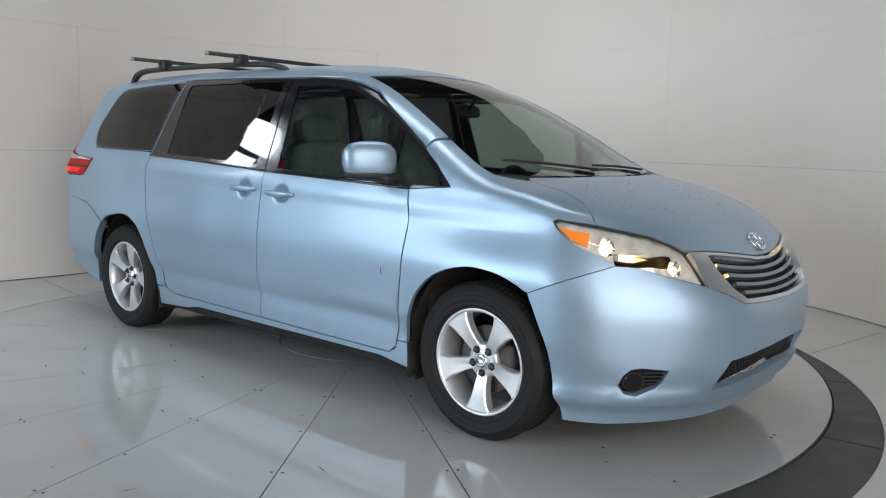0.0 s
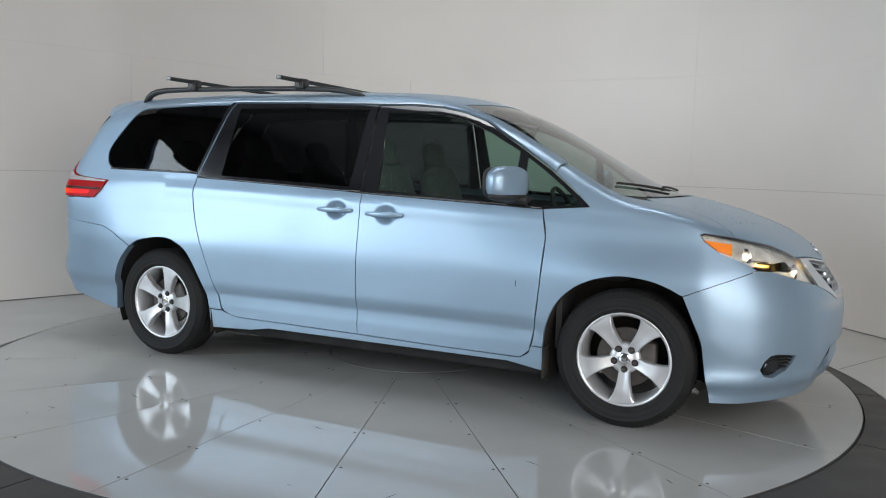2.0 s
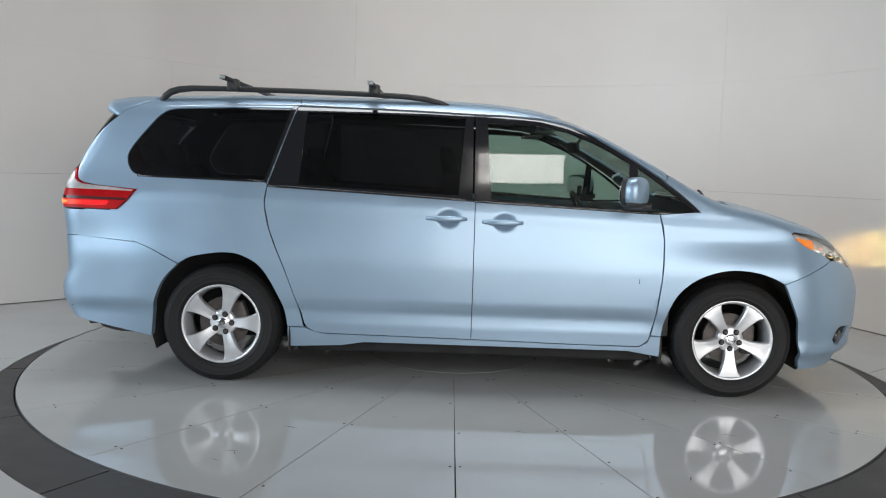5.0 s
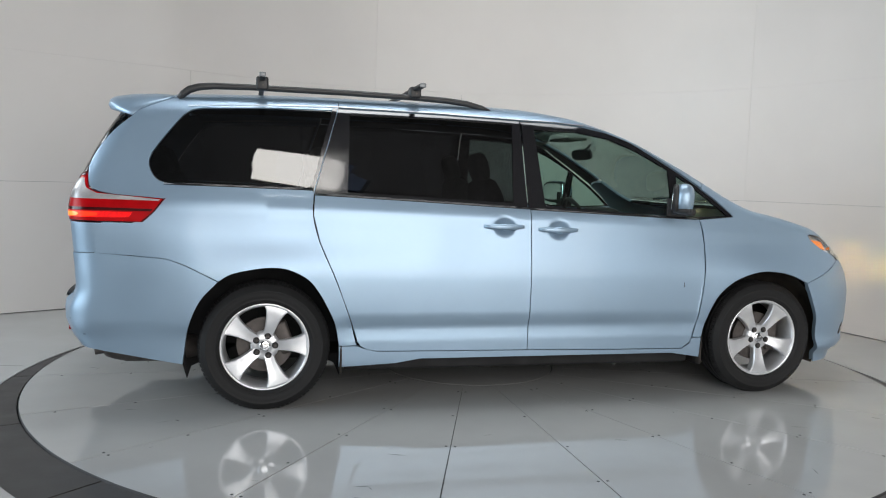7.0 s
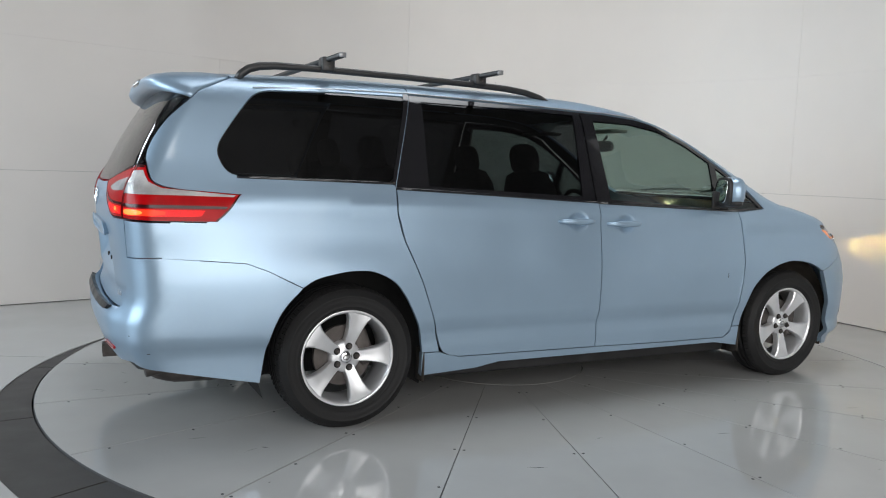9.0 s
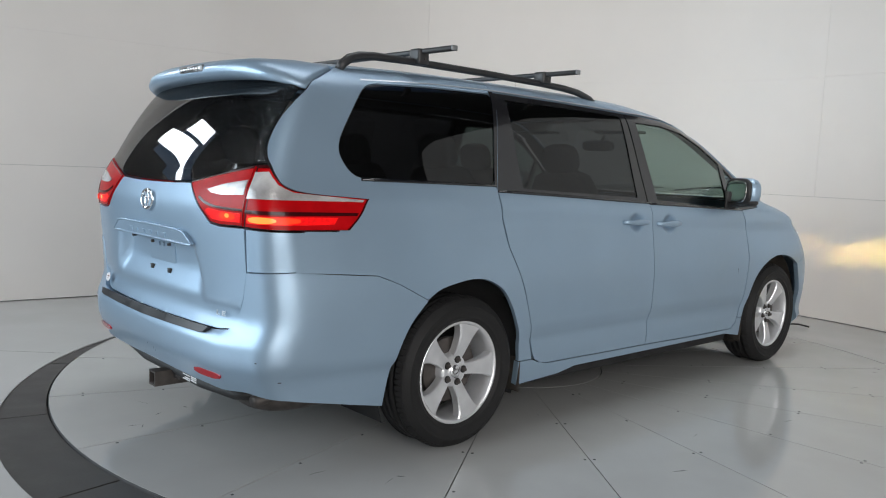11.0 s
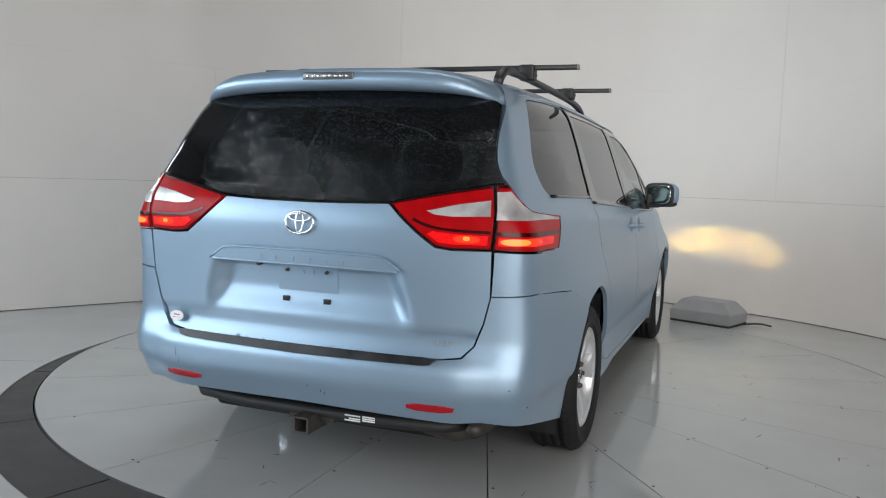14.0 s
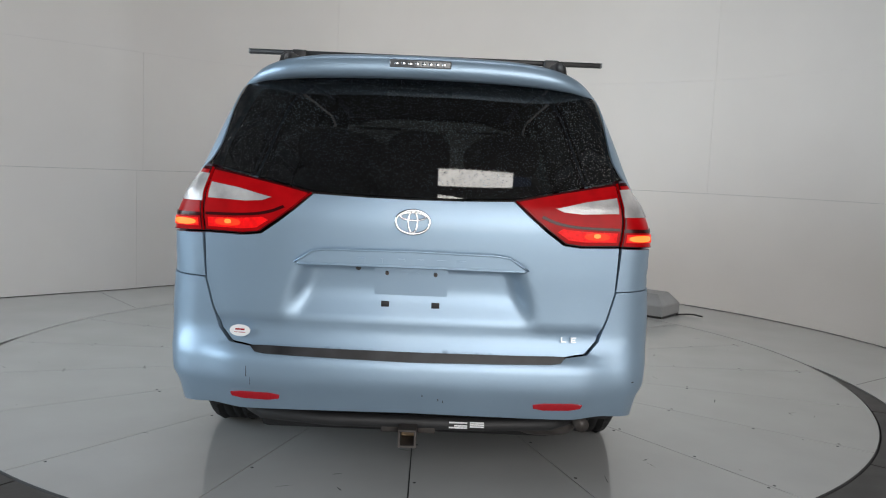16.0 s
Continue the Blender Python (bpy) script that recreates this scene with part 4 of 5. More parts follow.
    drip = [(-1.93, 1.632), (-1.5, 1.655), (-1.12, 1.664), (-0.6, 1.657), (-0.04, 1.641), (0.15, 1.638), (0.367, 1.622)]
    path = [skin("S", [p])[0] + skin_normal(skin("S", [p]))[0] * 0.001 for p in drip]
    part("drip_trim", tube_mesh("drip_trim", [(p[0], p[1] * side, p[2]) for p in path], 0.004, 6), SILVER, van)

    # wheel arch liners and flaps
    for cx in (1.515, -1.515):
        verts, faces = [], []
        for i in range(25):
            a = radians(-22 + 224 * i / 24)
            for y in (-0.90, -0.60):
                verts.append((cx + 0.435 * math.cos(a), side * y, 0.345 + 0.46 * math.sin(a)))
        c = len(verts)
        verts.append((cx, side * -0.60, 0.36))
        for i in range(24):
            faces += [(2 * i, 2 * i + 1, 2 * i + 3, 2 * i + 2), (2 * i + 1, c, 2 * i + 3)]
        part("arch_liner", mesh_of("arch_liner", verts, faces, True), MUD if cx > 0 else DARK, van)
        fx = 1.098 if cx > 0 else -1.106
        part("mud_flap", box_bm(fx - 0.006, fx + 0.006, side * -0.90 - 0.045, side * -0.90 + 0.045, 0.19, 0.36, 0.004, 1), MUD, van)

    # headlamp bulbs, hooded low beam
    for u, z, r, m in ((0.775, 0.900, 0.012, BULB), (0.555, 0.822, 0.010, BULB)):
        p = skin("F", [(u, z)])[0] - skin_normal(skin("F", [(u, z)]))[0] * 0.030
        bm = bmesh.new()
        bmesh.ops.create_uvsphere(bm, u_segments=14, v_segments=8, radius=r)
        part("headlamp_bulb", placed(bm, Matrix.Translation((p[0], side * p[1], p[2]))), m, van)
    for u, z, r in ((0.775, 0.900, 0.036), (0.555, 0.822, 0.034)):
        p = skin("F", [(u, z)])
        n = skin_normal(p)[0]
        q = Vector(p[0] - n * 0.022)
        turn = Vector((1, 0, 0)).lerp(Vector(n), 0.5).to_track_quat("Y", "Z").to_matrix().to_4x4()
        me = lathe_mesh("lamp_cup", [(r * 0.4, -0.02), (r * 0.8, -0.008), (r, 0.010), (r * 1.06, 0.012)], 28)
        me.transform(Matrix.Diagonal((1, side, 1, 1)) @ Matrix.Translation(q) @ turn)
        part("lamp_cup", me, CHROME, van)
    p = Vector(skin("F", [(0.64, 0.862)])[0]) + Vector((-0.15, 0, 0))
    x, y, z = p.x, side * p.y, p.z
    part("low_beam", box_bm(x, x + 0.003, y - 0.011, y + 0.011, z - 0.003, z + 0.003), BEAM, van)
    part("beam_hood", box_bm(x - 0.01, x + 0.115, y - 0.085, y + 0.085, z + 0.0045, z + 0.008), CHROME, van)
    part("beam_tray", box_bm(x - 0.01, x + 0.115, y - 0.060, y + 0.060, z - 0.026, z - 0.022), BLACK, van)
    for s in (-1, 1):
        part("beam_cheek", box_bm(x - 0.01, x + 0.055, y + s * 0.062 - 0.002, y + s * 0.062 + 0.002, z - 0.024, z + 0.006), LAMPCUP, van)
    part("beam_back", box_bm(x - 0.016, x - 0.010, y - 0.060, y + 0.060, z - 0.024, z + 0.006), BLACK, van)

    # fog lamp blanks
    m = on_skin("F", 0.690, 0.372, -0.012, side)
    fog = part("fog_lamp", placed(disc_bm(0.048, 0.02, 28, 0.006), m), BLACK, van)
    part("fog_lens", placed(disc_bm(0.038, 0.006, 28, 0.003), m @ Matrix.Translation((0, 0, 0.012))), PIANO, fog)
    for k in range(4):
        part("fog_slat", placed(box_bm(-0.045, 0.045, -0.003, 0.003, -0.006, 0.006), on_skin("F", 0.625, 0.360 + 0.016 * k, -0.016, side)), BLACK, van)

# grille slats, each a curved blade
for k in range(5):
    z = 0.690 + 0.0305 * k
    a1 = 0.275 + 0.026 * k
    lift = lambda a, c: z + c + (0.030 + 0.004 * k) * (a / 0.38) ** 2
    top = [(a, lift(a, 0.013)) for a in np.linspace(0, a1, 7)]
    low = [(a, lift(a, 0.0)) for a in np.linspace(a1, 0, 7)]
    panel("grille_slat", "F", top + low, SLAT, van, whole=True, gap=0.0, depth=0.022, lift=-0.010 - 0.001 * k, step=0.02)


def emblem(name, m):
    """An oval chrome badge with two ovals inside."""
    rings = part(name, tube_mesh(name, [(0.062 * math.cos(a), 0.043 * math.sin(a), 0.004) for a in np.linspace(0, 2 * math.pi, 33)[:-1]], 0.0055, 8, closed=True), CHROME, van, "oval chrome badge")
    rings.matrix_basis = m
    for rx, ry, dy in ((0.017, 0.038, 0.0), (0.046, 0.014, 0.020)):
        o = part("badge_oval", tube_mesh("badge_oval", [(rx * math.cos(a), dy + ry * math.sin(a), 0.005) for a in np.linspace(0, 2 * math.pi, 25)[:-1]], 0.004, 6, closed=True), CHROME, rings)
    return rings


emblem("front_badge", on_skin("F", 0.0, 0.878, 0.004))
mr = on_skin("R", 0.0, 1.078, 0.004)
emblem("rear_badge", mr)

# lower intake mesh
bm = bmesh.new()
for k in range(-22, 23):
    for d in (-1, 1):
        a = [skin("F", [(k * 0.019, 0.325)])[0], skin("F", [(k * 0.019 + d * 0.045, 0.465)])[0]]
        q = [Vector(v) + Vector((-0.03, 0, 0)) for v in a]
        w = Vector((0, 0.0025, 0))
        bm.faces.new([bm.verts.new(v) for v in (q[0] - w, q[0] + w, q[1] + w, q[1] - w)])
tagged(part("intake_mesh", bm, BLACK, van), kind="stuff")

# roof spoiler with its brake light
verts, faces, N = [], [], 40
SPOILER = ((-2.015, 1.722), (-2.13, 1.724), (-2.26, 1.714), (-2.345, 1.698), (-2.374, 1.680), (-2.382, 1.650), (-2.371, 1.626), (-2.33, 1.617), (-2.26, 1.618), (-2.09, 1.655))
# its ends run into the gap beside the quarter panel
END = np.vstack([skin("T", [(-2.020, -0.55)]), skin("S", [(-2.012, 1.680)]), skin("R", [(0.722, 1.60), (0.712, 1.567)])])
END_N = skin_normal(END)
ALONG = np.concatenate([[0], np.cumsum(np.linalg.norm(np.diff(END, axis=0), axis=1))])
ALONG /= ALONG[-1]


def end_at(s, inset):
    p = np.array([np.interp(s, ALONG, END[:, k]) for k in range(3)])
    n = np.array([np.interp(s, ALONG, END_N[:, k]) for k in range(3)])
    return p - n * inset


ENDS = [end_at(s, d) for s, d in ((0, -0.002), (0.25, -0.003), (0.55, -0.004), (0.8, -0.003), (0.93, -0.001), (1.0, 0.004), (0.97, 0.012), (0.85, 0.022), (0.6, 0.026), (0.2, 0.026))]
for i in range(N + 1):
    a = -1 + 2 * i / N
    a = math.sin(a * math.pi / 2) * 0.5 + a * 0.5
    e = abs(a)
    w = e ** 7
    for (x, z), q in zip(SPOILER, ENDS):
        y = abs(q[1]) * e
        verts.append(((x * (1 - w) + q[0] * w), math.copysign(y, a), (z - 0.055 * y * y) * (1 - w) + q[2] * w))
K = len(SPOILER)
for i in range(N):
    for k in range(K):
        l = (k + 1) % K
        faces.append((i * K + k, i * K + l, (i + 1) * K + l, (i + 1) * K + k))
faces += [tuple(range(K)), tuple(range(N * K, (N + 1) * K))[::-1]]
bm = bmesh.new()
bm.from_mesh(mesh_of("spoiler", verts, faces))
bmesh.ops.recalc_face_normals(bm, faces=bm.faces)
for f in bm.faces:
    f.smooth = len(f.verts) == 4
spoiler = part("spoiler", bm, PAINT, van, "body-coloured roof spoiler")
lamp = part("high_brake_light", box_bm(-2.384, -2.35, -0.118, 0.118, 1.650, 1.682, 0.006), SMOKED, spoiler, "smoked brake light strip")
for k in range(8):
    y = -0.09 + 0.18 * k / 7
    part("brake_led", box_bm(-2.388, -2.382, y - 0.008, y + 0.008, 1.660, 1.672, 0.002, 1), CHROME, lamp)
part("spoiler_underside", box_bm(-2.27, -2.13, -0.50, 0.50, 1.600, 1.630, 0.012), PIANO, spoiler)

part("rear_wiper", box_bm(-2.325, -2.300, -0.125, 0.125, 1.545, 1.575, 0.008), BLACK, van, "black wiper parked under the spoiler")

# crossbars clamped on the rails
for x, z in ((-1.54, 1.803), (-0.665, 1.793)):
    bar = part("crossbar", box_bm(x - 0.016, x + 0.016, -0.845, 0.845, z - 0.011, z + 0.011, 0.003, 1), RACK, van, "black square load bar")
    for s in (-1, 1):
        part("bar_end", box_bm(x - 0.017, x + 0.017, s * 0.846 - 0.004, s * 0.846 + 0.004, z - 0.012, z + 0.012, 0.002, 1), RACKEND, bar)
        foot = part("rack_foot", box_bm(x - 0.034, x + 0.034, s * 0.605 - 0.038, s * 0.605 + 0.038, 1.742, z + 0.014, 0.012, 3), RACK, bar)
        part("foot_lock", placed(disc_bm(0.006, 0.006, 16), Matrix.Translation((x + 0.005, s * 0.645, 1.768)) @ Matrix.Rotation(radians(90), 4, "X")), STEEL, bar)

# tailgate: garnish over the plate, plate holder, lettering as plain bars, sticker
def strip(name, u0, u1, z0, z1, mat, lift, depth=0.004, soft=0, label="", parent=None, inset=0.0):
    return panel(name, "R", [(u0, z1 - inset), (u0 + inset, z1), (u1 - inset, z1), (u1, z1 - inset), (u1, z0), (u0, z0)], mat, parent or van, both=False, gap=0.0, depth=depth, lift=lift, soft=soft, step=0.02, label=label)


garnish = panel("plate_garnish", "R", [(0.0, 0.972), (0.26, 0.968), (0.30, 0.962), (0.356, 0.916), (0.345, 0.912), (0.0, 0.914)], PAINT, van, whole=True, gap=0.0, depth=0.06, lift=0.016, step=0.02, label="body-coloured strip over the number plate recess")[0]
edge = [(0.0, 0.972), (0.26, 0.968), (0.30, 0.962), (0.356, 0.916), (0.345, 0.912), (0.0, 0.914)]
edge = dense([np.array(p) for p in edge] + [np.array((-u, z)) for u, z in edge[-2:0:-1]], 0.03)
rim_path = skin("R", edge) + skin_normal(skin("R", edge)) * 0.015
part("garnish_edge", tube_mesh("garnish_edge", [tuple(p) for p in rim_path], 0.005, 8, closed=True), PAINT, garnish)
for k, w in enumerate((0.022, 0.006, 0.022, 0.024, 0.024, 0.026)):
    u = 0.155 - 0.062 * k
    strip("raised_bar", -u - w / 2, -u + w / 2, 0.927, 0.944, PAINT, 0.0215, 0.006, parent=garnish)
holder = strip("plate_recess_label", -0.118, 0.118, 0.735, 0.895, PAINT, -0.046, 0.004, label="bare number plate mount")[0]
for u, z in ((-0.078, 0.876), (0.078, 0.876)):
    part("plate_bolt", placed(disc_bm(0.008, 0.012, 12, 0.002), on_skin("R", u, z, -0.040)), STEEL, holder)
for u in (-0.02, 0.02):
    part("plate_plug", placed(disc_bm(0.010, 0.003, 16), on_skin("R", u, 0.872, -0.042)), PAINT, holder)
for u in (-0.082, 0.082):
    part("plate_pad", placed(box_bm(-0.015, 0.015, -0.010, 0.010, -0.010, 0.006, 0.001, 1), on_skin("R", u, 0.762, -0.034)), BLACK, holder)
part("camera_eye", placed(disc_bm(0.010, 0.02, 16), on_skin("R", -0.165, 0.905, 0.0)), BLACK, van)
LETTERS = (("L", 0.478, ((-0.010, -0.005, -0.010, 0.010), (-0.010, 0.010, -0.010, -0.005))),
           ("E", 0.506, ((-0.010, -0.005, -0.010, 0.010), (-0.010, 0.010, -0.010, -0.0055), (-0.010, 0.008, -0.0022, 0.0022), (-0.010, 0.010, 0.0055, 0.010))))
for _, u, strokes in LETTERS:
    bm = bmesh.new()
    for k, (x0, x1, y0, y1) in enumerate(strokes):
        v = [bm.verts.new((x, y, z + 0.0002 * k)) for z in (0, 0.004) for x, y in ((x0, y0), (x1, y0), (x1, y1), (x0, y1))]
        for f in ((3, 2, 1, 0), (4, 5, 6, 7), (0, 1, 5, 4), (1, 2, 6, 5), (2, 3, 7, 6), (3, 0, 4, 7)):
            bm.faces.new([v[n] for n in f])
    part("trim_letter", placed(bm, on_skin("R", u, 0.655, 0.0)), SILVER, van, "chrome letter")
mo = on_skin("R", -0.515, 0.642, 0.0115)
sticker = part("sticker", placed(disc_bm(0.5, 0.001, 28), mo @ Matrix.Diagonal((0.080, 0.044, 1, 1))), LABELW, van, "oval white sticker with red print")
part("sticker_print", placed(box_bm(-0.018, 0.018, 0.001, 0.007, 0.0006, 0.0012), mo), REFLECTOR, sticker)
part("sticker_line", placed(box_bm(-0.022, 0.022, -0.008, -0.006, 0.0006, 0.0012), mo), REFLECTOR, sticker)

# scratches and chips in the paint
bm = bmesh.new()
for u, z, l, w in ((-0.475, 0.505, 0.020, 0.0015), (-0.465, 0.470, 0.014, 0.001), (0.05, 0.445, 0.004, 0.002), (0.10, 0.432, 0.005, 0.002), (0.115, 0.425, 0.005, 0.002), (0.72, 0.425, 0.002, 0.008), (0.66, 0.50, 0.002, 0.006)):
    m = on_skin("R", u, z, 0.0275 if abs(u) < 0.55 else 0.006)
    bm.faces.new([bm.verts.new(m @ Vector(q)) for q in ((-w, -l, 0), (w, -l, 0), (w * 0.6, l, 0), (-w * 0.6, l, 0))])
m = on_skin("S", 0.944, 0.685, 0.001)
bm.faces.new([bm.verts.new(m @ Vector(q)) for q in ((-0.002, -0.016, 0), (0.003, -0.014, 0), (0.002, 0.016, 0), (-0.001, 0.015, 0))])
tagged(part("paint_scratch", bm, JOINT, van), kind="stuff")

# rain beads on the hood and the roof's front
verts, faces = [], []
for _ in range(900):
    on_hood = random.random() < 0.7
    x, y = (random.uniform(1.72, 2.22), random.uniform(-0.62, 0.62)) if on_hood else (random.uniform(-0.3, 0.5), random.uniform(-0.55, 0.55))
    if noise.noise((x * 3.0, y * 3.0, 0)) < 0.0:
        continue
    p = skin("T", [(x, y)])
    n, p = skin_normal(p)[0], p[0]
    r, s = random.uniform(0.0015, 0.0042), len(verts)
    u = np.cross(n, (0, 1, 0))
    u /= np.linalg.norm(u)
    w = np.cross(n, u)
    ring = [p + r * (u * math.cos(a) + w * math.sin(a)) for a in np.linspace(0, 2 * math.pi, 7)[:-1]]
    verts += ring + [p + n * r * 0.55]
    faces += [(s + i, s + (i + 1) % 6, s + 6) for i in range(6)]
tagged(part("rain_beads", mesh_of("rain_beads", verts, faces, True), BEADS, van), kind="stuff")

# wipers
for y0, y1, x0, x1 in ((0.52, -0.02, 1.50, 1.50), (-0.08, -0.60, 1.55, 1.36)):
    a, b = Vector(skin("T", [(x0, y0)])[0]), Vector(skin("T", [(x1, y1)])[0])
    up = Vector((0.004, 0, 0.008))
    arm = part("wiper", tube_mesh("wiper", [a + up + (b - a) * k / 8 + Vector((0, 0, 0.005 * math.sin(math.pi * k / 8))) for k in range(9)], 0.007, 6), BLACK, van)
    part("wiper_blade", tube_mesh("wiper_blade", [Vector(skin("T", [tuple(a.lerp(b, k / 8))[:2]])[0]) + Vector((0.002, 0, 0.006)) for k in range(1, 9)], 0.005, 6), BLACK, arm)

# underbody, engine bay, hitch, exhaust
part("underbody", box_bm(-2.30, 2.20, -0.60, 0.60, 0.20, 0.33, 0.03), DARK, van)
part("floor_pan", box_bm(-1.08, 1.06, -0.86, 0.86, 0.185, 0.34, 0.02), DARK, van)
part("rear_pan", box_bm(-2.48, -1.95, -0.78, 0.78, 0.37, 0.46, 0.02), DARK, van)
part("engine_block", box_bm(1.15, 2.16, -0.52, 0.52, 0.33, 0.86, 0.05), DARK, van)
part("lower_air_dam", box_bm(1.90, 2.18, -0.58, 0.58, 0.165, 0.22, 0.01), BLACK, van)
hitch = part("tow_hitch", tube_mesh("tow_hitch", [(-2.36, 0.62, 0.315), (-2.42, 0.56, 0.305), (-2.45, 0.3, 0.296), (-2.45, -0.3, 0.296), (-2.42, -0.56, 0.300), (-2.36, -0.64, 0.305)], 0.027, 12), BLACK, van, "black tow hitch bar")
recv = bmesh.new()
for a, b, c, d in ((-0.042, 0.026, -0.034, -0.026), (-0.042, 0.026, 0.026, 0.034), (-0.042, -0.034, -0.026, 0.026), (0.018, 0.026, -0.026, 0.026)):
    o = box_bm(-2.555, -2.40, a, b, 0.262 + c, 0.262 + d)
    me = bpy.data.meshes.new("tmp")
    o.to_mesh(me)
    o.free()
    recv.from_mesh(me)
part("receiver_tube", recv, STEEL, hitch)
part("receiver_inside", box_bm(-2.44, -2.42, -0.033, 0.017, 0.237, 0.287), RUST, hitch)
for s in (-1, 1):
    part("chain_plate", box_bm(-2.47, -2.45, s * 0.07 - 0.035 - 0.008, s * 0.07 + 0.035 - 0.008, 0.258, 0.306, 0.004, 1), STEEL, hitch)
for x0, x1, z in ((-0.235, -0.165, 0.308), (-0.235, -0.185, 0.296), (-0.30, -0.245, 0.310), (-0.30, -0.245, 0.302), (-0.30, -0.245, 0.294), (-0.235, -0.165, 0.288)):
    part("hitch_label", box_bm(-2.479, -2.4775, x0, x1, z - 0.0028, z + 0.0028), LABELW, hitch)
part("exhaust_tip", tube_mesh("exhaust_tip", [(-2.15, -0.66, 0.315), (-2.30, -0.67, 0.310), (-2.415, -0.69, 0.295)], 0.028, 14), STEEL, van)
part("muffler", placed(blob(0.28, 0.16, 0.08, 3), Matrix.Translation((-2.12, -0.55, 0.29))), STEEL, van)


# ---- wheels ----
def wheel_meshes():
    R, r = 0.347, 0.233
    tyre = lathe_mesh("tyre", [(r - 0.010, -0.085), (r + 0.006, -0.100), (r + 0.020, -0.110), (r + 0.022, -0.1125), (r + 0.026, -0.1130), (r + 0.028, -0.1115), (0.272, -0.116), (0.290, -0.118), (0.302, -0.1170), (0.304, -0.1185), (0.309, -0.1180), (0.311, -0.1155), (0.330, -0.104), (0.341, -0.090), (R, -0.066), (R, -0.049), (R - 0.009, -0.047), (R - 0.009, -0.037), (R, -0.035),
                              (R, -0.006), (R - 0.009, -0.004), (R - 0.009, 0.004), (R, 0.006), (R, 0.035), (R - 0.009, 0.037), (R - 0.009, 0.047), (R, 0.049), (R, 0.066), (0.341, 0.090), (0.330, 0.104), (0.29, 0.118), (r, 0.10)], 72)
    rim = lathe_mesh("rim", [(r + 0.003, -0.088), (r + 0.006, -0.097), (r + 0.001, -0.101), (r - 0.007, -0.098), (r - 0.013, -0.086), (r - 0.020, -0.060), (r - 0.024, 0.02), (r - 0.02, 0.08), (r, 0.095)], 72)
    sp = bmesh.new()
    rows = []
    for d, w, yf in ((0.030, 0.025, -0.060), (0.065, 0.0275, -0.066), (0.100, 0.029, -0.078), (0.140, 0.035, -0.087), (0.175, 0.044, -0.092), (0.200, 0.055, -0.094), (0.221, 0.074, -0.093)):
        rows.append([sp.verts.new((c * w, yf + e, d)) for c, e in ((-1.0, 0.045), (-1.0, 0.006), (-0.86, 0.0), (-0.40, 0.0008), (0, 0.0025), (0.40, 0.0008), (0.86, 0.0), (1.0, 0.006), (1.0, 0.045))])
    for a, b in zip(rows, rows[1:]):
        for i in range(8):
            sp.faces.new((a[i], a[i + 1], b[i + 1], b[i]))
        for i in (1, 2, 6, 7):
            sp.edges.get((a[i], b[i])).smooth = False
    bmesh.ops.recalc_face_normals(sp, faces=sp.faces)
    if sum((f.normal.y for f in sp.faces)) > 0:
        bmesh.ops.reverse_faces(sp, faces=sp.faces)
    for f in sp.faces:
        f.smooth = True
    spoke = bpy.data.meshes.new("spoke")
    sp.to_mesh(spoke)
    sp.free()
    hub = lathe_mesh("hub", [(0.0005, -0.070), (0.030, -0.070), (0.033, -0.066), (0.050, -0.064), (0.070, -0.063), (0.078, -0.054), (0.080, -0.01)], 40)
    cap = lathe_mesh("hub_cap", [(0.0005, -0.076), (0.022, -0.0755), (0.029, -0.073), (0.031, -0.066)], 32)
    nut = lathe_mesh("lug_nut", [(0.0005, -0.078), (0.008, -0.078), (0.0115, -0.072), (0.0115, -0.050)], 6, smooth=False)
    pocket = lathe_mesh("lug_pocket", [(0.0005, -0.0665), (0.0175, -0.0665), (0.0185, -0.056)], 20)
    brake = lathe_mesh("brake_disc", [(0.05, -0.02), (0.150, -0.02), (0.150, 0.005), (0.05, 0.005)], 40, smooth=False)
    badge = tube_mesh("cap_ring", [(0.016 * math.cos(a), -0.0765, 0.011 * math.sin(a)) for a in np.linspace(0, 2 * math.pi, 21)[:-1]], 0.0016, 6, closed=True)
    return tyre, rim, spoke, hub, cap, nut, pocket, brake, badge


TYRE, RIM, SPOKE, HUB, CAP, NUT, POCKET, BRAKE, CAPRING = wheel_meshes()
# shoulder tread blocks, joined
bm = bmesh.new()
for k in range(84):
    for s in (-1, 1):
        a = 2 * math.pi * (k + 0.25 * s) / 84
        m = Matrix.Rotation(a, 4, "Y") @ Matrix.Translation((0, s * 0.079, 0.3435)) @ Matrix.Rotation(radians(-24 * s), 4, "X")
        v = [bm.verts.new(m @ Vector(q)) for q in ((-0.010, -0.017, 0.0), (0.010, -0.017, 0.0), (0.010, 0.017, 0.0), (-0.010, 0.017, 0.0), (-0.009, -0.016, 0.0028), (0.009, -0.016, 0.0028), (0.009, 0.016, 0.0028), (-0.009, 0.016, 0.0028))]
        for f in ((4, 5, 6, 7), (0, 1, 5, 4), (1, 2, 6, 5), (2, 3, 7, 6), (3, 0, 4, 7)):
            bm.faces.new([v[i] for i in f])
TREAD = bpy.data.meshes.new("tread")
bm.to_mesh(TREAD)
bm.free()
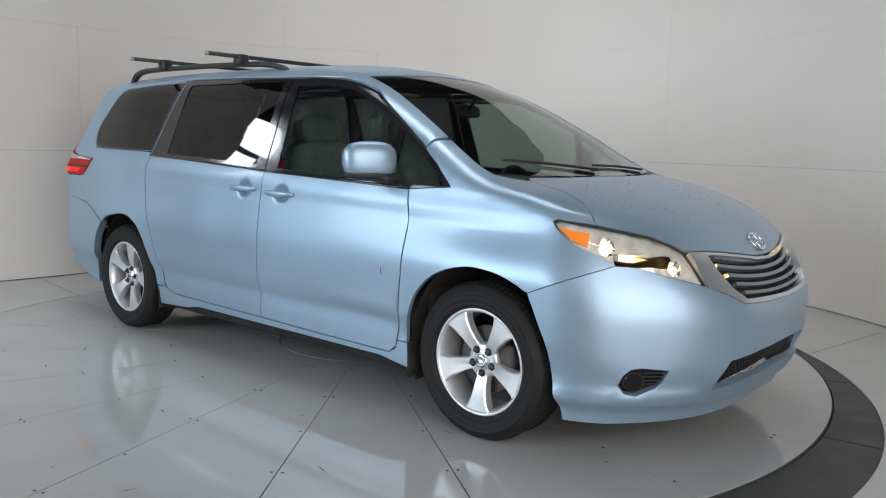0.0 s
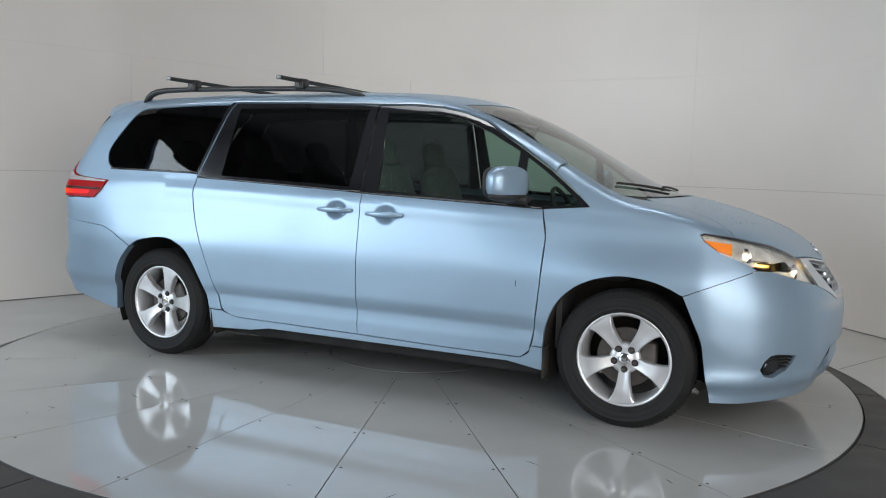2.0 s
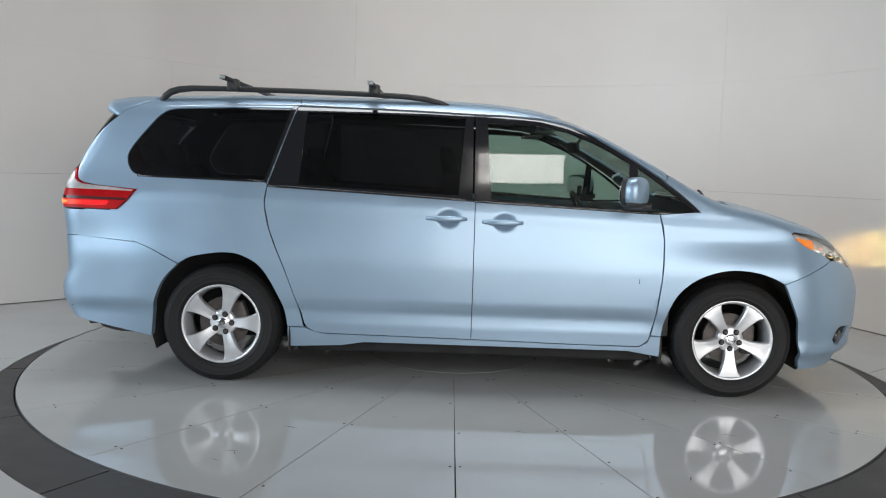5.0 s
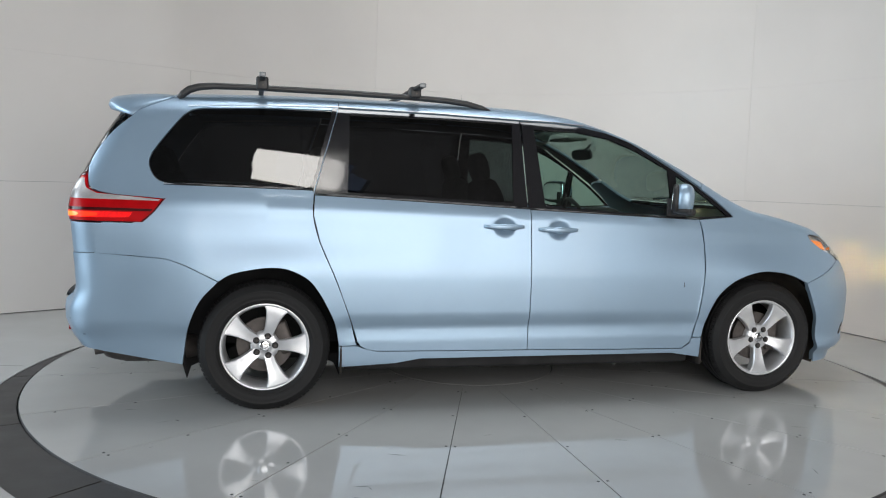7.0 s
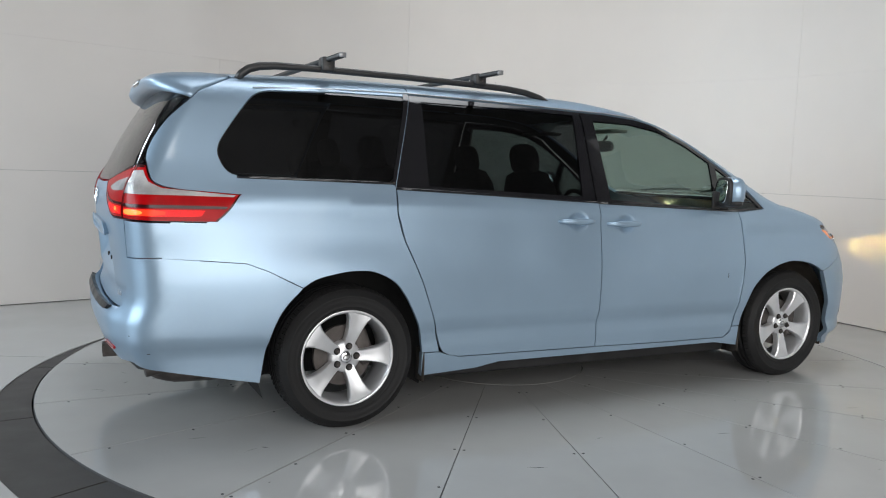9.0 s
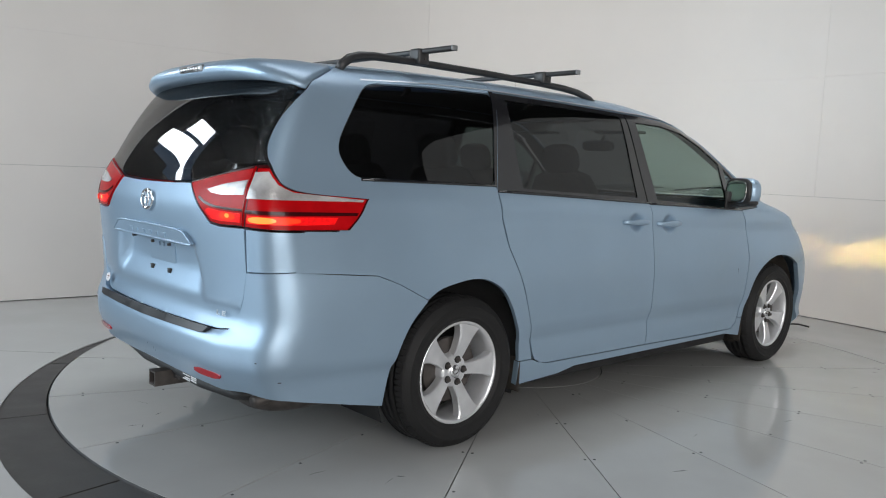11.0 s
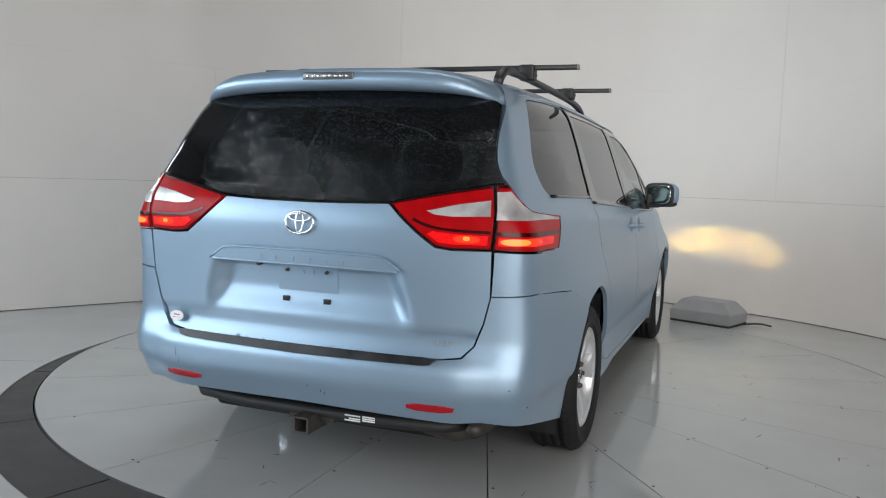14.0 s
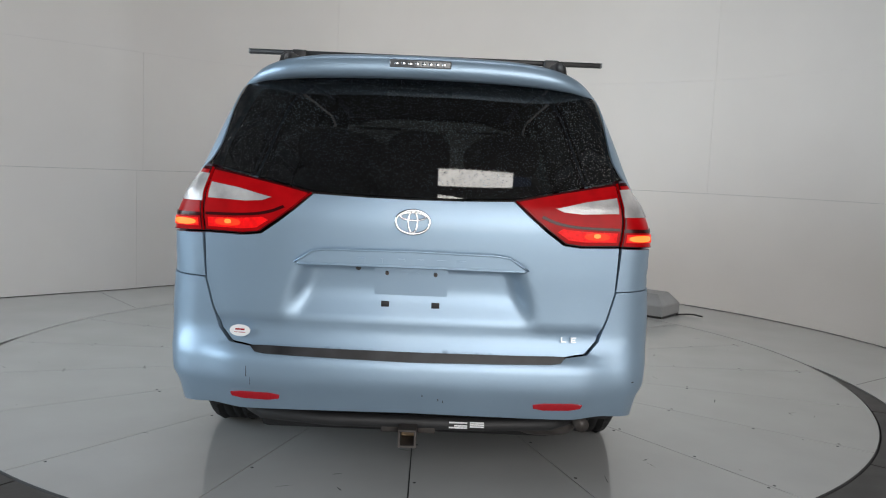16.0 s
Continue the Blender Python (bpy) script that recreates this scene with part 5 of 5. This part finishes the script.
for x, turn in ((1.515, 0), (-1.515, -20)):
    for side in (1, -1):
        base = pose(x, side * -0.848, 0.346, 0, 0, 0 if side == 1 else 180) @ pose(0, 0, 0, 0, turn, 0)
        wheel = part("wheel", RIM, ALLOY, van, "five-spoke silver alloy wheel")
        wheel.matrix_basis = base
        part("tyre", TYRE, RUBBER, wheel, "black tyre")
        tagged(part("tread", TREAD, RUBBER, wheel), kind="stuff")
        part("hub", HUB, ALLOY, wheel)
        part("hub_cap", CAP, CHROME, wheel)
        part("cap_ring", CAPRING, STEEL, wheel)
        part("brake_disc", BRAKE, STEEL, wheel)
        part("brake_caliper", box_bm(0.07, 0.15, -0.045, 0.03, -0.09, 0.09, 0.015), STEEL, wheel)
        for k in range(5):
            part("spoke", SPOKE, ALLOY, wheel).matrix_basis = pose(0, 0, 0, 0, 72 * k + 180, 0)
            w = radians(72 * k + 36)
            at = pose(0.055 * math.sin(w), -0.004, 0.055 * math.cos(w))
            part("lug_nut", NUT, STEEL, wheel).matrix_basis = at
            part("lug_pocket", POCKET, DARK, wheel).matrix_basis = pose(0.055 * math.sin(w), 0.0, 0.055 * math.cos(w))

# ---- cabin ----
panel("pillar_trim", "P", ROOF_SIDE, TRIMG, van, gap=0.003, depth=0, lift=-0.022)
# plain box added to block headlamp light from leaking into the cabin
part("firewall", box_bm(1.13, 1.16, -0.84, 0.84, 0.34, 1.06), TRIMG, van)
panel("headliner", "T", [(-2.0, 0), (-2.0, -0.50), (-1.1, -0.56), (0.0, -0.56), (0.40, -0.54), (0.48, -0.3), (0.50, 0)], CLOTH, van, whole=True, gap=0, depth=0, lift=-0.03)
panel("door_card", "S", [(-2.1, 1.16), (-1.2, 1.14), (0.0, 1.09), (1.05, 1.05), (1.05, 0.82), (1.0, 0.40), (-1.0, 0.40), (-1.05, 0.80), (-1.15, 0.90), (-2.1, 0.94)], TRIMG, van, gap=0, depth=0, lift=-0.06)
part("cabin_floor", box_bm(-1.0, 1.05, -0.85, 0.85, 0.34, 0.40), TRIMG, van)
part("rear_cabin_floor", box_bm(-2.4, -1.0, -0.57, 0.57, 0.34, 0.40), TRIMG, van)
part("wheel_tub", box_bm(-2.1, -1.0, -0.86, 0.86, 0.82, 0.86), DARK, van)
part("dashboard", box_bm(0.98, 1.50, -0.74, 0.74, 0.70, 1.035, 0.07, 4), TRIMG, van)
part("instrument_hood", placed(blob(0.14, 0.20, 0.06, 2.5), Matrix.Translation((0.98, 0.37, 1.04))), BLACK, van)
part("centre_console", box_bm(0.70, 1.05, -0.16, 0.16, 0.45, 0.98, 0.04), TRIMG, van)


def seat(x, y, z, w, mat, lean=14):
    m = pose(x, y, z)
    s = part("seat", placed(blob(0.25, w / 2, 0.085, 4), m @ pose(0.22, 0, 0.08)), mat, van, "cloth seat")
    tilt = pose(0, 0, 0, 0, -lean, 0)
    part("backrest", placed(blob(0.075, w / 2 * 0.96, 0.33, 4.5), m @ tilt @ pose(-0.02, 0, 0.40)), mat, s)
    part("headrest", placed(blob(0.05, 0.13, 0.095, 3), m @ tilt @ pose(-0.02, 0, 0.80)), mat, s)
    part("seat_base", box_bm(x - 0.02, x + 0.42, y - w / 2 + 0.04, y + w / 2 - 0.04, 0.39, z + 0.02), TRIMG, s)


for y in (-0.37, 0.37):
    seat(0.02, y, 0.58, 0.50, CLOTH)
    seat(-0.98, y, 0.58, 0.50, CLOTH)
for y in (-0.37, 0.0, 0.37):
    seat(-1.86, y, 0.58, 0.36, CLOTH, 18)
swheel = part("steering_wheel", tube_mesh("steering_wheel", [(0, 0.185 * math.cos(a), 0.185 * math.sin(a)) for a in np.linspace(0, 2 * math.pi, 33)[:-1]], 0.016, 8, closed=True), BLACK, van)
swheel.matrix_basis = pose(0.80, 0.37, 0.985, 0, -24, 0)
part("wheel_boss", placed(blob(0.03, 0.075, 0.06, 3), pose(0.02, 0, 0)), BLACK, swheel)
part("wheel_arm", box_bm(-0.008, 0.012, -0.18, 0.18, -0.03, 0.012, 0.006), BLACK, swheel)
rv = part("rear_view_mirror", placed(blob(0.018, 0.125, 0.038, 4), pose(0.66, 0, 1.475, 0, -12, 8)), BLACK, van)
part("mirror_stalk", tube_mesh("mirror_stalk", [(0.67, 0, 1.48), (0.70, 0, 1.52), (0.72, 0, 1.55)], 0.010, 8), BLACK, rv)
for y in (-0.36, 0.36):
    part("sun_visor", box_bm(0.34, 0.47, y - 0.16, y + 0.16, 1.545, 1.562, 0.006, 2, None), CLOTH, van)


# ---- what moves ----
def motions():
    times = [0.5 * i for i in range(33)]
    angle = np.interp(times, [r[0] for r in TURN_ROWS], [r[1] for r in TURN_ROWS])
    walk(turntable, [(t, pose(0, 0, 0, 0, 0, a)) for t, a in zip(times, angle)])
    walk(van, [(t, pose(0, 0, 0, 0, 0, a) @ pose(-AXIS[0], -AXIS[1], 0)) for t, a in zip(times, angle)])


motions()
